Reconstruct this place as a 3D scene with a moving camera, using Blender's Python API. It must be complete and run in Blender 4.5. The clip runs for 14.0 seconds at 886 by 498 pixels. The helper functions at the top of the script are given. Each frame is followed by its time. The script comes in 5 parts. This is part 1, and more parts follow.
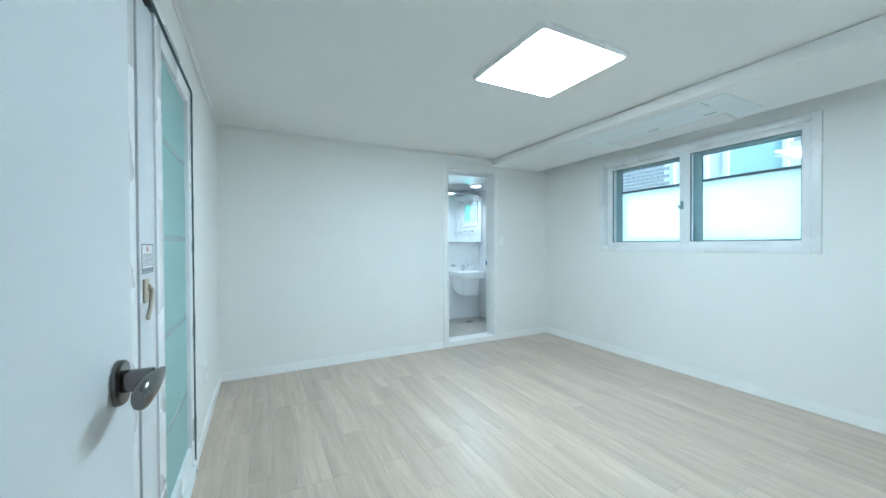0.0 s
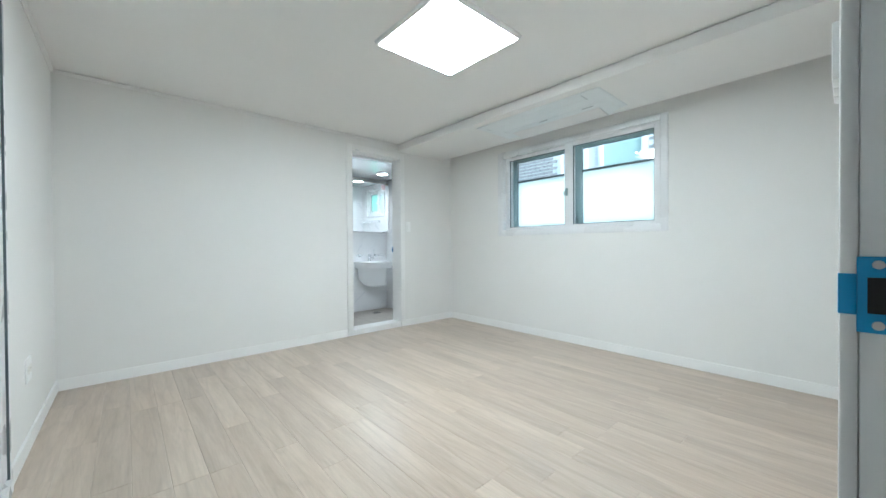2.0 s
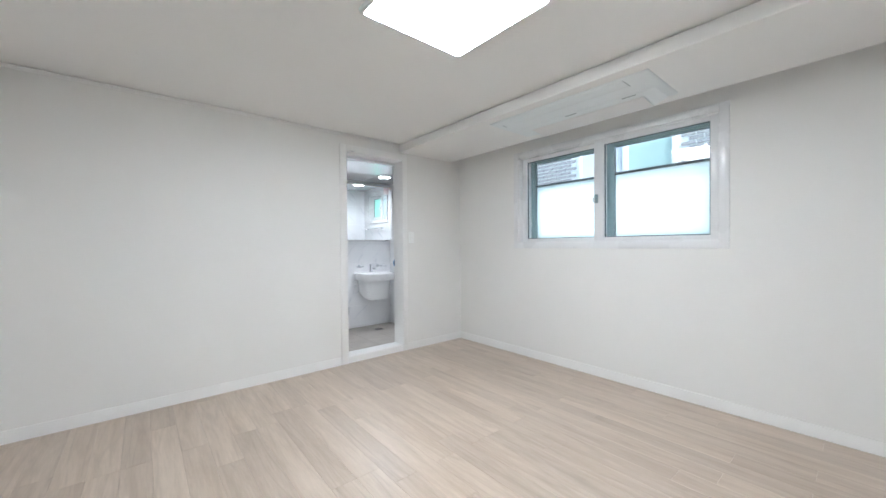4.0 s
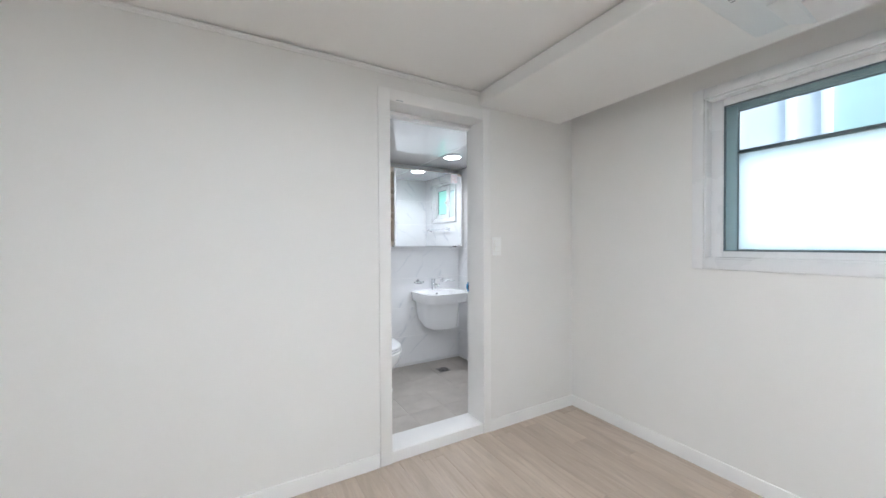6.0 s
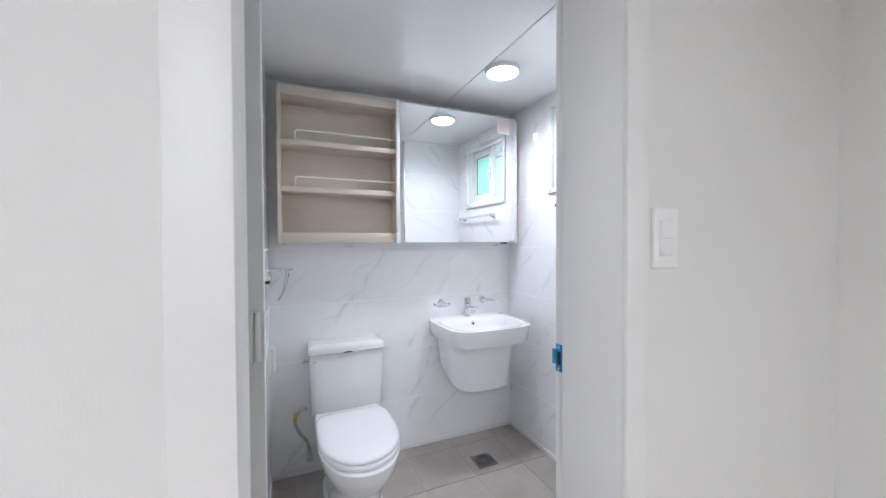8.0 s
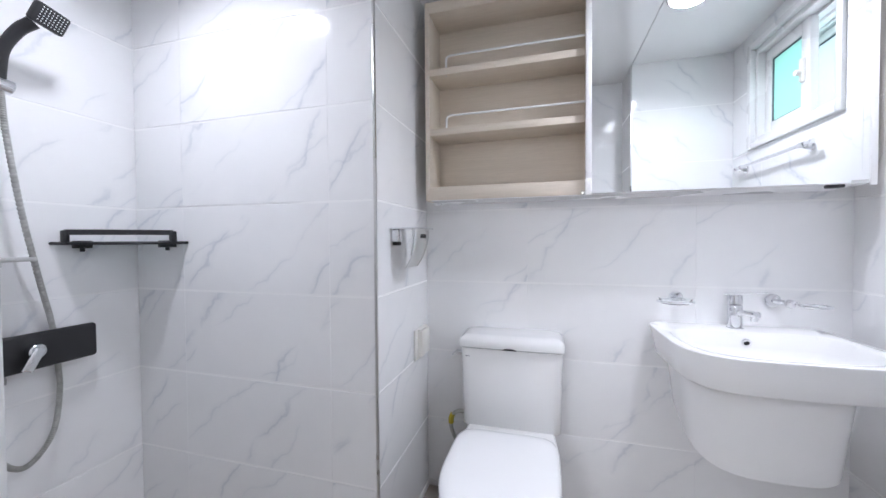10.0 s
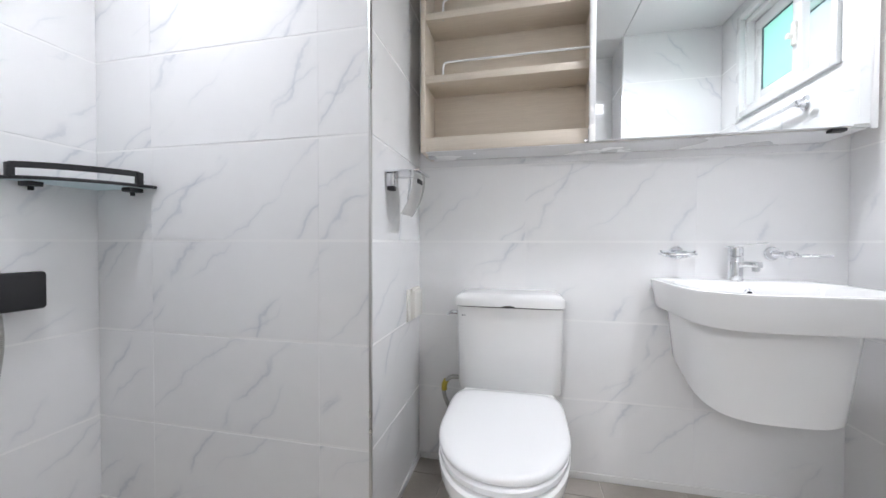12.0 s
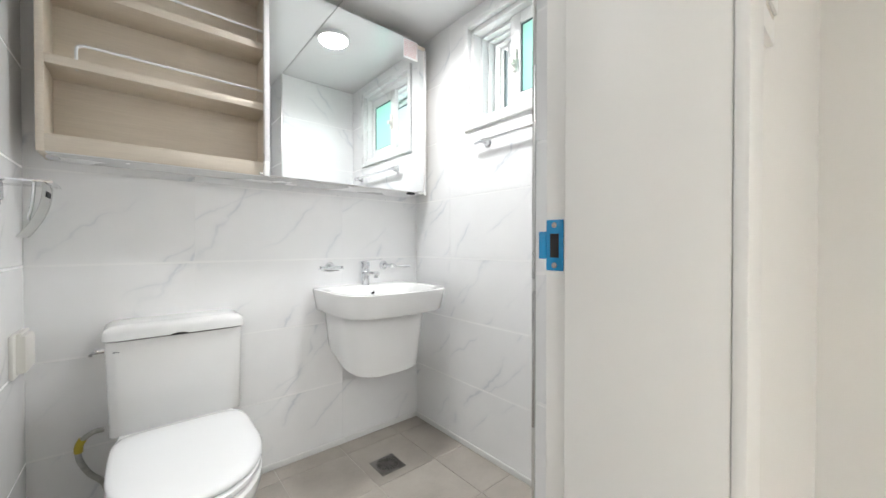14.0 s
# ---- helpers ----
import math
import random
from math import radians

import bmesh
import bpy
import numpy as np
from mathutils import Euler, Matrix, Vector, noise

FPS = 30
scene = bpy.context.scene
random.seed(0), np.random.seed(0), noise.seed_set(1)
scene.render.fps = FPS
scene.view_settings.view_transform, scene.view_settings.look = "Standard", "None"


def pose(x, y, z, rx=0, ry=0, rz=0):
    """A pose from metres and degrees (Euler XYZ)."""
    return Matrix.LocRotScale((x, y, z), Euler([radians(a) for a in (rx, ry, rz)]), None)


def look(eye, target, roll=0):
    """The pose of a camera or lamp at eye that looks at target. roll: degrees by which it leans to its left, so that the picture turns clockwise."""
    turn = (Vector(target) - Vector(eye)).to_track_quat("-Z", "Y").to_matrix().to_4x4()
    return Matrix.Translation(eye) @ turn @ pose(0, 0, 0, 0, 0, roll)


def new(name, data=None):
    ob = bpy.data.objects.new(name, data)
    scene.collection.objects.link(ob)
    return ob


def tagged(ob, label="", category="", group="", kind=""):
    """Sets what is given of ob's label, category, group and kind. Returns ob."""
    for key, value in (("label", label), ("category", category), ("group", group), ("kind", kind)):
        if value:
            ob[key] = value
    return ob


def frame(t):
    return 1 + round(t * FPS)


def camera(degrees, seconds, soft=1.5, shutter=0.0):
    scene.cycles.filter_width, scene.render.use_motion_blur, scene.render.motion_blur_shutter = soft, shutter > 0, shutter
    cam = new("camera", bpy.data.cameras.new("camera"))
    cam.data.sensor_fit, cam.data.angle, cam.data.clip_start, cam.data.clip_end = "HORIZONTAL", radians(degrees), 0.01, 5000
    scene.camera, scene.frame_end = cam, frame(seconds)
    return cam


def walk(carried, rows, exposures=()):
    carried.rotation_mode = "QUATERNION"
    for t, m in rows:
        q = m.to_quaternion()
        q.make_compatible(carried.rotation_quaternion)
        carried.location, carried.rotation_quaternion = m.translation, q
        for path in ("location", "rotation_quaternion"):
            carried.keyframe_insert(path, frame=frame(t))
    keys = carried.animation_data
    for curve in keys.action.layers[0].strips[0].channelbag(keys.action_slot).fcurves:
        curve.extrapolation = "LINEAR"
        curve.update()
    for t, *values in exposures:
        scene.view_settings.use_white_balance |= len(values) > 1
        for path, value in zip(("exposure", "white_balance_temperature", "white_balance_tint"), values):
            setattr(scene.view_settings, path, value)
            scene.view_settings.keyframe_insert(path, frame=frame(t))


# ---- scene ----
cam = camera(102.1, 14.0)
PATH = [
    (0, (-3.373, -3.635, 1.174), (-2.46, -1.856, 1.153), -0.3),
    (0.5, (-3.358, -3.603, 1.141), (-2.312, -1.898, 1.116), -0.3),
    (1, (-3.343, -3.594, 1.072), (-2.187, -1.962, 1.054), -0.3),
    (1.5, (-3.331, -3.605, 1.025), (-2.083, -2.042, 1.009), -0.3),
    (2, (-3.316, -3.622, 0.989), (-1.989, -2.125, 0.97), -0.4),
    (2.2, (-3.309, -3.626, 0.972), (-1.954, -2.155, 0.957), -0.4),
    (4.3, (-2.838, -3.113, 1.184), (-1.593, -1.548, 1.158), -0.5),
    (4.5, (-2.756, -3.015, 1.213), (-1.553, -1.417, 1.18), -0.5),
    (5, (-2.565, -2.655, 1.24), (-1.452, -0.994, 1.201), -0.6),
    (5.5, (-2.355, -2.291, 1.25), (-1.318, -0.581, 1.211), -0.5),
    (6, (-2.179, -1.903, 1.244), (-1.19, -0.165, 1.216), -0.3),
    (6.5, (-1.978, -1.484, 1.241), (-1.017, 0.269, 1.214), -0.3),
    (7, (-1.781, -1.077, 1.227), (-0.824, 0.679, 1.199), -0.2),
    (7.2, (-1.706, -0.939, 1.225), (-0.748, 0.816, 1.195), -0.2),
    (9.3, (-1.007, -0.036, 1.143), (-1.02, 1.964, 1.108), -0.5),
    (9.5, (-0.993, 0.008, 1.115), (-1.159, 2.001, 1.082), -0.5),
    (10, (-0.964, 0.089, 1.055), (-1.51, 2.012, 1.011), -0.4),
    (10.5, (-0.95, 0.144, 1.007), (-1.78, 1.963, 0.959), -0.5),
    (11, (-0.957, 0.147, 0.952), (-1.861, 1.931, 0.904), -0.3),
    (11.5, (-0.993, 0.139, 0.901), (-1.791, 1.973, 0.86), 0.0),
    (12, (-1.048, 0.145, 0.868), (-1.477, 2.098, 0.835), 0.1),
    (12.5, (-1.119, 0.126, 0.878), (-1.126, 2.126, 0.842), 0.2),
    (13, (-1.154, 0.104, 0.908), (-0.77, 2.066, 0.866), 0.3),
    (13.5, (-1.157, 0.049, 0.903), (-0.279, 1.846, 0.873), 0.1),
    (14, (-1.199, -0.077, 0.942), (0.091, 1.451, 0.921), 0.0),
]
walk(cam, [(t, look(eye, target, roll)) for t, eye, target, roll in PATH], [
    (0.0, 1.13, 5090, -9), (1.0, 1.11, 5400, -6), (2.2, 1.11, 5800, 1), (4.3, 1.06, 6050, 9), (7.2, 1.06, 6110, 10),
    (9.3, 1.19, 6010, 16), (10.5, 1.26, 6280, 14), (12.5, 1.30, 6520, 11), (14.0, 1.33, 6800, 8)])

# ---- world, sun, light levels ----
world = bpy.data.worlds.new("world")
scene.world = world
world.use_nodes = True
wn = world.node_tree.nodes
sky = wn.new("ShaderNodeTexSky")
sky.sky_type, sky.sun_disc = "NISHITA", False
sky.sun_elevation, sky.sun_rotation = radians(57), radians(200)
world.node_tree.links.new(sky.outputs[0], wn["Background"].inputs[0])
wn["Background"].inputs[1].default_value = 0.24
sun = new("sun", bpy.data.lights.new("sun", "SUN"))
sun.data.energy, sun.data.angle, sun.data.color = 4.0, radians(10), (1.0, 0.95, 0.88)
sun.matrix_world = look((-4.4, -12.0, 19.7), (0, 0, 0))
# area lamps added in both window openings stand in for sky light
for nm_, at_, size_, power_ in (("window_daylight", (0.317, -1.74, 1.46), (1.50, 0.50), 9.0), ("bath_window_daylight", (0.418, 0.94, 1.78), (0.46, 0.40), 1.3)):
    day = new(nm_, bpy.data.lights.new(nm_, "AREA"))
    day.data.shape, day.data.size, day.data.size_y, day.data.energy, day.data.color = "RECTANGLE", *size_, power_, (0.94, 0.98, 1.0)
    day.matrix_world = look(at_, (at_[0] - 1, at_[1], at_[2]))
for at_, power_ in (((-0.372, 1.078, 2.070), 3.2), ((-2.012, 0.718, 2.070), 1.75)):
    down = new("downlight", bpy.data.lights.new("downlight", "AREA"))
    down.data.shape, down.data.size, down.data.energy, down.data.color, down.data.spread = "DISK", 0.13, power_, (0.93, 0.95, 1.0), radians(150)
    down.matrix_world = look(at_, (at_[0], at_[1] + 0.0001, 0))
ROOM_LAMP, BATH_LAMP, SHOWER_LAMP = 22.0, 15.0, 12.0
ROOM_TINT, BATH_TINT = (0.945, 0.965, 1.0), (0.93, 0.95, 1.0)

# ---- plan (metres) ----
CEIL = 2.222         # room ceiling
EAST = 0.042         # room side of the window wall
BEAM_X, BEAM_Z, SOFFIT_X = -0.826, 2.135, -0.098   # boxed drop and its edge before the curtain recess
BATH_AT = (-0.012, -0.012, -0.042)           # where the bathroom's own axes stand in the plan
WEST, SOUTH = -3.688, -3.629
BZ, BCEIL = -0.031, 2.14     # bathroom floor and ceiling
BX1, BY1 = 0.064, 1.662      # bathroom east and north tile faces
SHX, SHY = -2.52, 1.146      # shower west and north tile faces
NX = -1.472                  # niche side
BY0 = 0.211                   # bathroom south tile face
COLX, COLY = -0.455, 0.459   # tiled pier beside the door
TH = 0.3145                  # wall tile row
D0, D1, DTOP = -1.440, -0.798, 2.047   # bathroom door opening
E0, E1, ETOP = -3.655, -2.836, 2.04    # entrance door opening
WY0, WY1, WZ0, WZ1 = -2.588, -0.899, 1.155, 2.027   # window opening
SY0, SY1, SZ1 = -3.45, -1.36, 1.99     # glass sliding door opening
BW = (0.655, 1.215, 1.578, 2.050)        # bathroom window opening


# ---- materials ----
def nodes_of(name):
    m = bpy.data.materials.new(name)
    m.use_nodes = True
    nt = m.node_tree
    return m, nt, nt.nodes["Principled BSDF"]


def add(nt, kind, **values):
    n = nt.nodes.new(kind)
    for k, v in values.items():
        n.inputs[k.replace("_", " ")].default_value = v
    return n


def ramp(nt, src, stops):
    r = nt.nodes.new("ShaderNodeValToRGB")
    while len(r.color_ramp.elements) < len(stops):
        r.color_ramp.elements.new(0.5)
    for e, (p, c) in zip(r.color_ramp.elements, stops):
        e.position, e.color = p, (*c, 1) if len(c) == 3 else c
    nt.links.new(src, r.inputs[0])
    return r.outputs[0]


def grey(v):
    return (v, v, v)


def surface(name, base, rough=0.5, metal=0.0, vary=0.03, scale=3.0, bump=0.0, bump_scale=200.0, spec=0.5, coat=0.0, rvary=0.06):
    """Paint, plastic or metal with faint unevenness at two scales."""
    m, nt, p = nodes_of(name)
    tc = nt.nodes.new("ShaderNodeTexCoord")
    big, fine = add(nt, "ShaderNodeTexNoise", Scale=scale, Detail=4.0), add(nt, "ShaderNodeTexNoise", Scale=bump_scale, Detail=2.0)
    for n in (big, fine):
        nt.links.new(tc.outputs["Object"], n.inputs["Vector"])
    lo, hi = [max(0.0, c * (1 - vary)) for c in base], [min(1.0, c * (1 + vary)) for c in base]
    nt.links.new(ramp(nt, big.outputs["Fac"], [(0.3, lo), (0.7, hi)]), p.inputs["Base Color"])
    nt.links.new(ramp(nt, big.outputs["Fac"], [(0.3, grey(max(0.02, rough - rvary))), (0.7, grey(rough + rvary))]), p.inputs["Roughness"])
    p.inputs["Metallic"].default_value, p.inputs["Specular IOR Level"].default_value = metal, spec
    p.inputs["Coat Weight"].default_value = coat
    if bump:
        b = add(nt, "ShaderNodeBump", Strength=bump, Distance=0.001)
        nt.links.new(fine.outputs["Fac"], b.inputs["Height"])
        nt.links.new(b.outputs[0], p.inputs["Normal"])
    return m


def marble_tile(name):
    """Glazed white tile with sparse slanting blue-grey veins, different on each tile."""
    m, nt, p = nodes_of(name)
    tc, info = nt.nodes.new("ShaderNodeTexCoord"), nt.nodes.new("ShaderNodeObjectInfo")
    shift = nt.nodes.new("ShaderNodeVectorMath")
    shift.operation = "MULTIPLY_ADD"
    shift.inputs[0].default_value = (37.0, 11.0, 53.0)
    nt.links.new(info.outputs["Random"], shift.inputs[1])
    nt.links.new(tc.outputs["Object"], shift.inputs[2])
    turn = nt.nodes.new("ShaderNodeMapping")
    nt.links.new(shift.outputs[0], turn.inputs["Vector"])

    def math_(op, a, v):
        n = nt.nodes.new("ShaderNodeMath")
        n.operation = op
        nt.links.new(a, n.inputs[0])
        if isinstance(v, (int, float)):
            n.inputs[1].default_value = v
        else:
            nt.links.new(v, n.inputs[1])
        return n.outputs[0]
    veins = []
    for way, freq, amp, sc, width in (((0.78, 0, -0.62), 4.8, 1.5, 2.8, 0.016), ((0.62, 0, -0.78), 8.5, 1.8, 3.8, 0.018)):
        dot = nt.nodes.new("ShaderNodeVectorMath")
        dot.operation, dot.inputs[1].default_value = "DOT_PRODUCT", way
        nt.links.new(shift.outputs[0], dot.inputs[0])
        n = add(nt, "ShaderNodeTexNoise", Scale=sc, Detail=6.0, Roughness=0.52)
        nt.links.new(shift.outputs[0], n.inputs["Vector"])
        along = math_("ADD", math_("MULTIPLY", dot.outputs["Value"], freq), math_("MULTIPLY", n.outputs["Fac"], amp))
        veins.append(ramp(nt, math_("PINGPONG", along, 1.0), [(0.0, grey(1)), (width, grey(0.75)), (width * 2.4, grey(0.24)), (width * 9, grey(0))]))
    gate = add(nt, "ShaderNodeTexNoise", Scale=4.2, Detail=2.0)
    nt.links.new(shift.outputs[0], gate.inputs["Vector"])
    mask = ramp(nt, gate.outputs["Fac"], [(0.44, grey(0)), (0.58, grey(1))])
    soft = add(nt, "ShaderNodeTexNoise", Scale=6.0, Detail=3.0)
    nt.links.new(turn.outputs[0], soft.inputs["Vector"])
    col = ramp(nt, soft.outputs["Fac"], [(0.35, (0.90, 0.902, 0.907)), (0.65, (0.92, 0.922, 0.926))])
    for v, strength in zip(veins, (0.46, 0.30)):
        f = nt.nodes.new("ShaderNodeMath")
        f.operation = "MULTIPLY"
        nt.links.new(v, f.inputs[0])
        nt.links.new(mask, f.inputs[1])
        g = nt.nodes.new("ShaderNodeMath")
        g.operation, g.inputs[1].default_value = "MULTIPLY", strength
        nt.links.new(f.outputs[0], g.inputs[0])
        mx = nt.nodes.new("ShaderNodeMix")
        mx.data_type = "RGBA"
        mx.inputs["B"].default_value = (0.50, 0.54, 0.60, 1)
        nt.links.new(g.outputs[0], mx.inputs["Factor"])
        nt.links.new(col, mx.inputs["A"])
        col = mx.outputs["Result"]
    nt.links.new(col, p.inputs["Base Color"])
    p.inputs["Roughness"].default_value = 0.11
    wob = add(nt, "ShaderNodeTexNoise", Scale=9.0, Detail=1.0)
    nt.links.new(shift.outputs[0], wob.inputs["Vector"])
    b = add(nt, "ShaderNodeBump", Strength=0.05, Distance=0.01)
    nt.links.new(wob.outputs["Fac"], b.inputs["Height"])
    nt.links.new(b.outputs[0], p.inputs["Normal"])
    return m


def wood(name, dark, light, along=(1.0, 14.0, 14.0), scale=2.2, rough=0.42, rings=True, per_piece=0.1, bump=0.08):
    """Printed or veneered wood: stretched grain, cathedral figure and a tone of its own for each piece."""
    m, nt, p = nodes_of(name)
    tc, info = nt.nodes.new("ShaderNodeTexCoord"), nt.nodes.new("ShaderNodeObjectInfo")
    shift = nt.nodes.new("ShaderNodeVectorMath")
    shift.operation = "MULTIPLY_ADD"
    shift.inputs[0].default_value = (19.0, 23.0, 7.0)
    nt.links.new(info.outputs["Random"], shift.inputs[1])
    nt.links.new(tc.outputs["Object"], shift.inputs[2])
    mp = nt.nodes.new("ShaderNodeMapping")
    mp.inputs["Scale"].default_value = along
    nt.links.new(shift.outputs[0], mp.inputs["Vector"])
    g1 = add(nt, "ShaderNodeTexNoise", Scale=scale, Detail=6.0, Roughness=0.65, Distortion=0.5)
    g2 = add(nt, "ShaderNodeTexNoise", Scale=scale * 7, Detail=3.0, Roughness=0.6)
    for n in (g1, g2):
        nt.links.new(mp.outputs[0], n.inputs["Vector"])
    mid = [(a + b) / 2 for a, b in zip(dark, light)]
    col = ramp(nt, g1.outputs["Fac"], [(0.32, dark), (0.5, mid), (0.66, light)])
    if rings:
        mp2 = nt.nodes.new("ShaderNodeMapping")
        mp2.inputs["Scale"].default_value = [max(0.35, a * 0.42) for a in along]
        nt.links.new(shift.outputs[0], mp2.inputs["Vector"])
        n3 = add(nt, "ShaderNodeTexNoise", Scale=1.3, Detail=1.5, Distortion=0.4)
        nt.links.new(mp2.outputs[0], n3.inputs["Vector"])
        mul = nt.nodes.new("ShaderNodeMath")
        mul.operation, mul.inputs[1].default_value = "MULTIPLY", 16.0
        nt.links.new(n3.outputs["Fac"], mul.inputs[0])
        fr = nt.nodes.new("ShaderNodeMath")
        fr.operation = "PINGPONG"
        fr.inputs[1].default_value = 1.0
        nt.links.new(mul.outputs[0], fr.inputs[0])
        rr = ramp(nt, fr.outputs[0], [(0.0, grey(0.86)), (0.25, grey(1.0)), (1.0, grey(1.0))])
        mx = nt.nodes.new("ShaderNodeMix")
        mx.data_type, mx.blend_type = "RGBA", "MULTIPLY"
        mx.inputs["Factor"].default_value = 0.6
        nt.links.new(col, mx.inputs["A"])
        nt.links.new(rr, mx.inputs["B"])
        col = mx.outputs["Result"]
    fine = ramp(nt, g2.outputs["Fac"], [(0.35, grey(0.93)), (0.6, grey(1.0))])
    mf = nt.nodes.new("ShaderNodeMix")
    mf.data_type, mf.blend_type = "RGBA", "MULTIPLY"
    mf.inputs["Factor"].default_value = 1.0
    nt.links.new(col, mf.inputs["A"])
    nt.links.new(fine, mf.inputs["B"])
    tone = ramp(nt, info.outputs["Random"], [(0.0, grey(1 - per_piece)), (1.0, grey(1 + 0.0))])
    mt = nt.nodes.new("ShaderNodeMix")
    mt.data_type, mt.blend_type = "RGBA", "MULTIPLY"
    mt.inputs["Factor"].default_value = 1.0
    nt.links.new(mf.outputs["Result"], mt.inputs["A"])
    nt.links.new(tone, mt.inputs["B"])
    nt.links.new(mt.outputs["Result"], p.inputs["Base Color"])
    p.inputs["Roughness"].default_value = rough
    b = add(nt, "ShaderNodeBump", Strength=bump, Distance=0.0006)
    nt.links.new(g2.outputs["Fac"], b.inputs["Height"])
    nt.links.new(b.outputs[0], p.inputs["Normal"])
    return m


def stone_tile(name):
    """Matt beige-grey floor tile with cloudy tone and fine specks."""
    m, nt, p = nodes_of(name)
    tc, info = nt.nodes.new("ShaderNodeTexCoord"), nt.nodes.new("ShaderNodeObjectInfo")
    shift = nt.nodes.new("ShaderNodeVectorMath")
    shift.operation = "MULTIPLY_ADD"
    shift.inputs[0].default_value = (13.0, 29.0, 5.0)
    nt.links.new(info.outputs["Random"], shift.inputs[1])
    nt.links.new(tc.outputs["Object"], shift.inputs[2])
    a = add(nt, "ShaderNodeTexNoise", Scale=5.0, Detail=5.0, Roughness=0.6)
    s = add(nt, "ShaderNodeTexNoise", Scale=260.0, Detail=2.0)
    for n in (a, s):
        nt.links.new(shift.outputs[0], n.inputs["Vector"])
    c = ramp(nt, a.outputs["Fac"], [(0.3, (0.42, 0.382, 0.338)), (0.7, (0.53, 0.487, 0.438))])
    k = ramp(nt, s.outputs["Fac"], [(0.3, grey(0.9)), (0.6, grey(1.0))])
    mx = nt.nodes.new("ShaderNodeMix")
    mx.data_type, mx.blend_type = "RGBA", "MULTIPLY"
    mx.inputs["Factor"].default_value = 1.0
    nt.links.new(c, mx.inputs["A"])
    nt.links.new(k, mx.inputs["B"])
    nt.links.new(mx.outputs["Result"], p.inputs["Base Color"])
    nt.links.new(ramp(nt, a.outputs["Fac"], [(0.3, grey(0.38)), (0.7, grey(0.5))]), p.inputs["Roughness"])
    b = add(nt, "ShaderNodeBump", Strength=0.15, Distance=0.0008)
    nt.links.new(s.outputs["Fac"], b.inputs["Height"])
    nt.links.new(b.outputs[0], p.inputs["Normal"])
    return m


def glass(name, tint=(1, 1, 1), rough=0.0):
    m, nt, p = nodes_of(name)
    p.inputs["Base Color"].default_value = (*tint, 1)
    p.inputs["Roughness"].default_value, p.inputs["IOR"].default_value = rough, 1.45
    p.inputs["Transmission Weight"].default_value = 1.0
    return m


def frosted(name, base, through_share, rough=0.45):
    """Frosted pane: part diffuse, part scattering light through."""
    m, nt, p = nodes_of(name)
    tc = nt.nodes.new("ShaderNodeTexCoord")
    n = add(nt, "ShaderNodeTexNoise", Scale=2.5, Detail=3.0)
    nt.links.new(tc.outputs["Object"], n.inputs["Vector"])
    c = ramp(nt, n.outputs["Fac"], [(0.3, [v * 0.96 for v in base]), (0.7, base)])
    nt.links.new(c, p.inputs["Base Color"])
    p.inputs["Roughness"].default_value = rough
    tr = nt.nodes.new("ShaderNodeBsdfTranslucent")
    nt.links.new(c, tr.inputs["Color"])
    mx = nt.nodes.new("ShaderNodeMixShader")
    mx.inputs[0].default_value = through_share
    nt.links.new(p.outputs[0], mx.inputs[1])
    nt.links.new(tr.outputs[0], mx.inputs[2])
    nt.links.new(mx.outputs[0], nt.nodes["Material Output"].inputs[0])
    return m


def lit(name, colour, strength):
    m, nt, p = nodes_of(name)
    p.inputs["Base Color"].default_value = (0.8, 0.8, 0.8, 1)
    p.inputs["Emission Color"].default_value = (*colour, 1)
    p.inputs["Emission Strength"].default_value = strength
    return m


def wallpaper(name, base):
    """Embossed off-white paper: fine woven relief and faint drops."""
    m, nt, p = nodes_of(name)
    tc = nt.nodes.new("ShaderNodeTexCoord")
    mp = nt.nodes.new("ShaderNodeMapping")
    mp.inputs["Scale"].default_value = (1.0, 1.0, 0.25)
    nt.links.new(tc.outputs["Object"], mp.inputs["Vector"])
    fine, big = add(nt, "ShaderNodeTexNoise", Scale=320.0, Detail=3.0), add(nt, "ShaderNodeTexNoise", Scale=1.4, Detail=4.0)
    nt.links.new(mp.outputs[0], fine.inputs["Vector"])
    nt.links.new(tc.outputs["Object"], big.inputs["Vector"])
    nt.links.new(ramp(nt, big.outputs["Fac"], [(0.3, [v * 0.975 for v in base]), (0.7, base)]), p.inputs["Base Color"])
    p.inputs["Roughness"].default_value = 0.75
    b = add(nt, "ShaderNodeBump", Strength=0.25, Distance=0.0008)
    nt.links.new(fine.outputs["Fac"], b.inputs["Height"])
    nt.links.new(b.outputs[0], p.inputs["Normal"])
    return m


PAPER = wallpaper("wallpaper", (0.835, 0.823, 0.797))
CEILPAPER = wallpaper("ceiling_paper", (0.865, 0.855, 0.836))
TRIM = surface("white_trim", (0.87, 0.86, 0.84), 0.38, bump=0.05)
DOORWHITE = surface("door_film", (0.71, 0.725, 0.73), 0.42, bump=0.12, bump_scale=90)
PVC = surface("white_pvc", (0.82, 0.82, 0.82), 0.28, vary=0.015)
# greyer PVC: the handle stile's shade put into the colour; also a small bracket
PVCDARK = surface("shaded_stile_and_bracket_pvc", (0.72, 0.73, 0.74), 0.35, vary=0.02)
GASKET = surface("grey_gasket", (0.10, 0.13, 0.14), 0.6)
DARKBAR = surface("dark_bar", (0.06, 0.085, 0.09), 0.5)
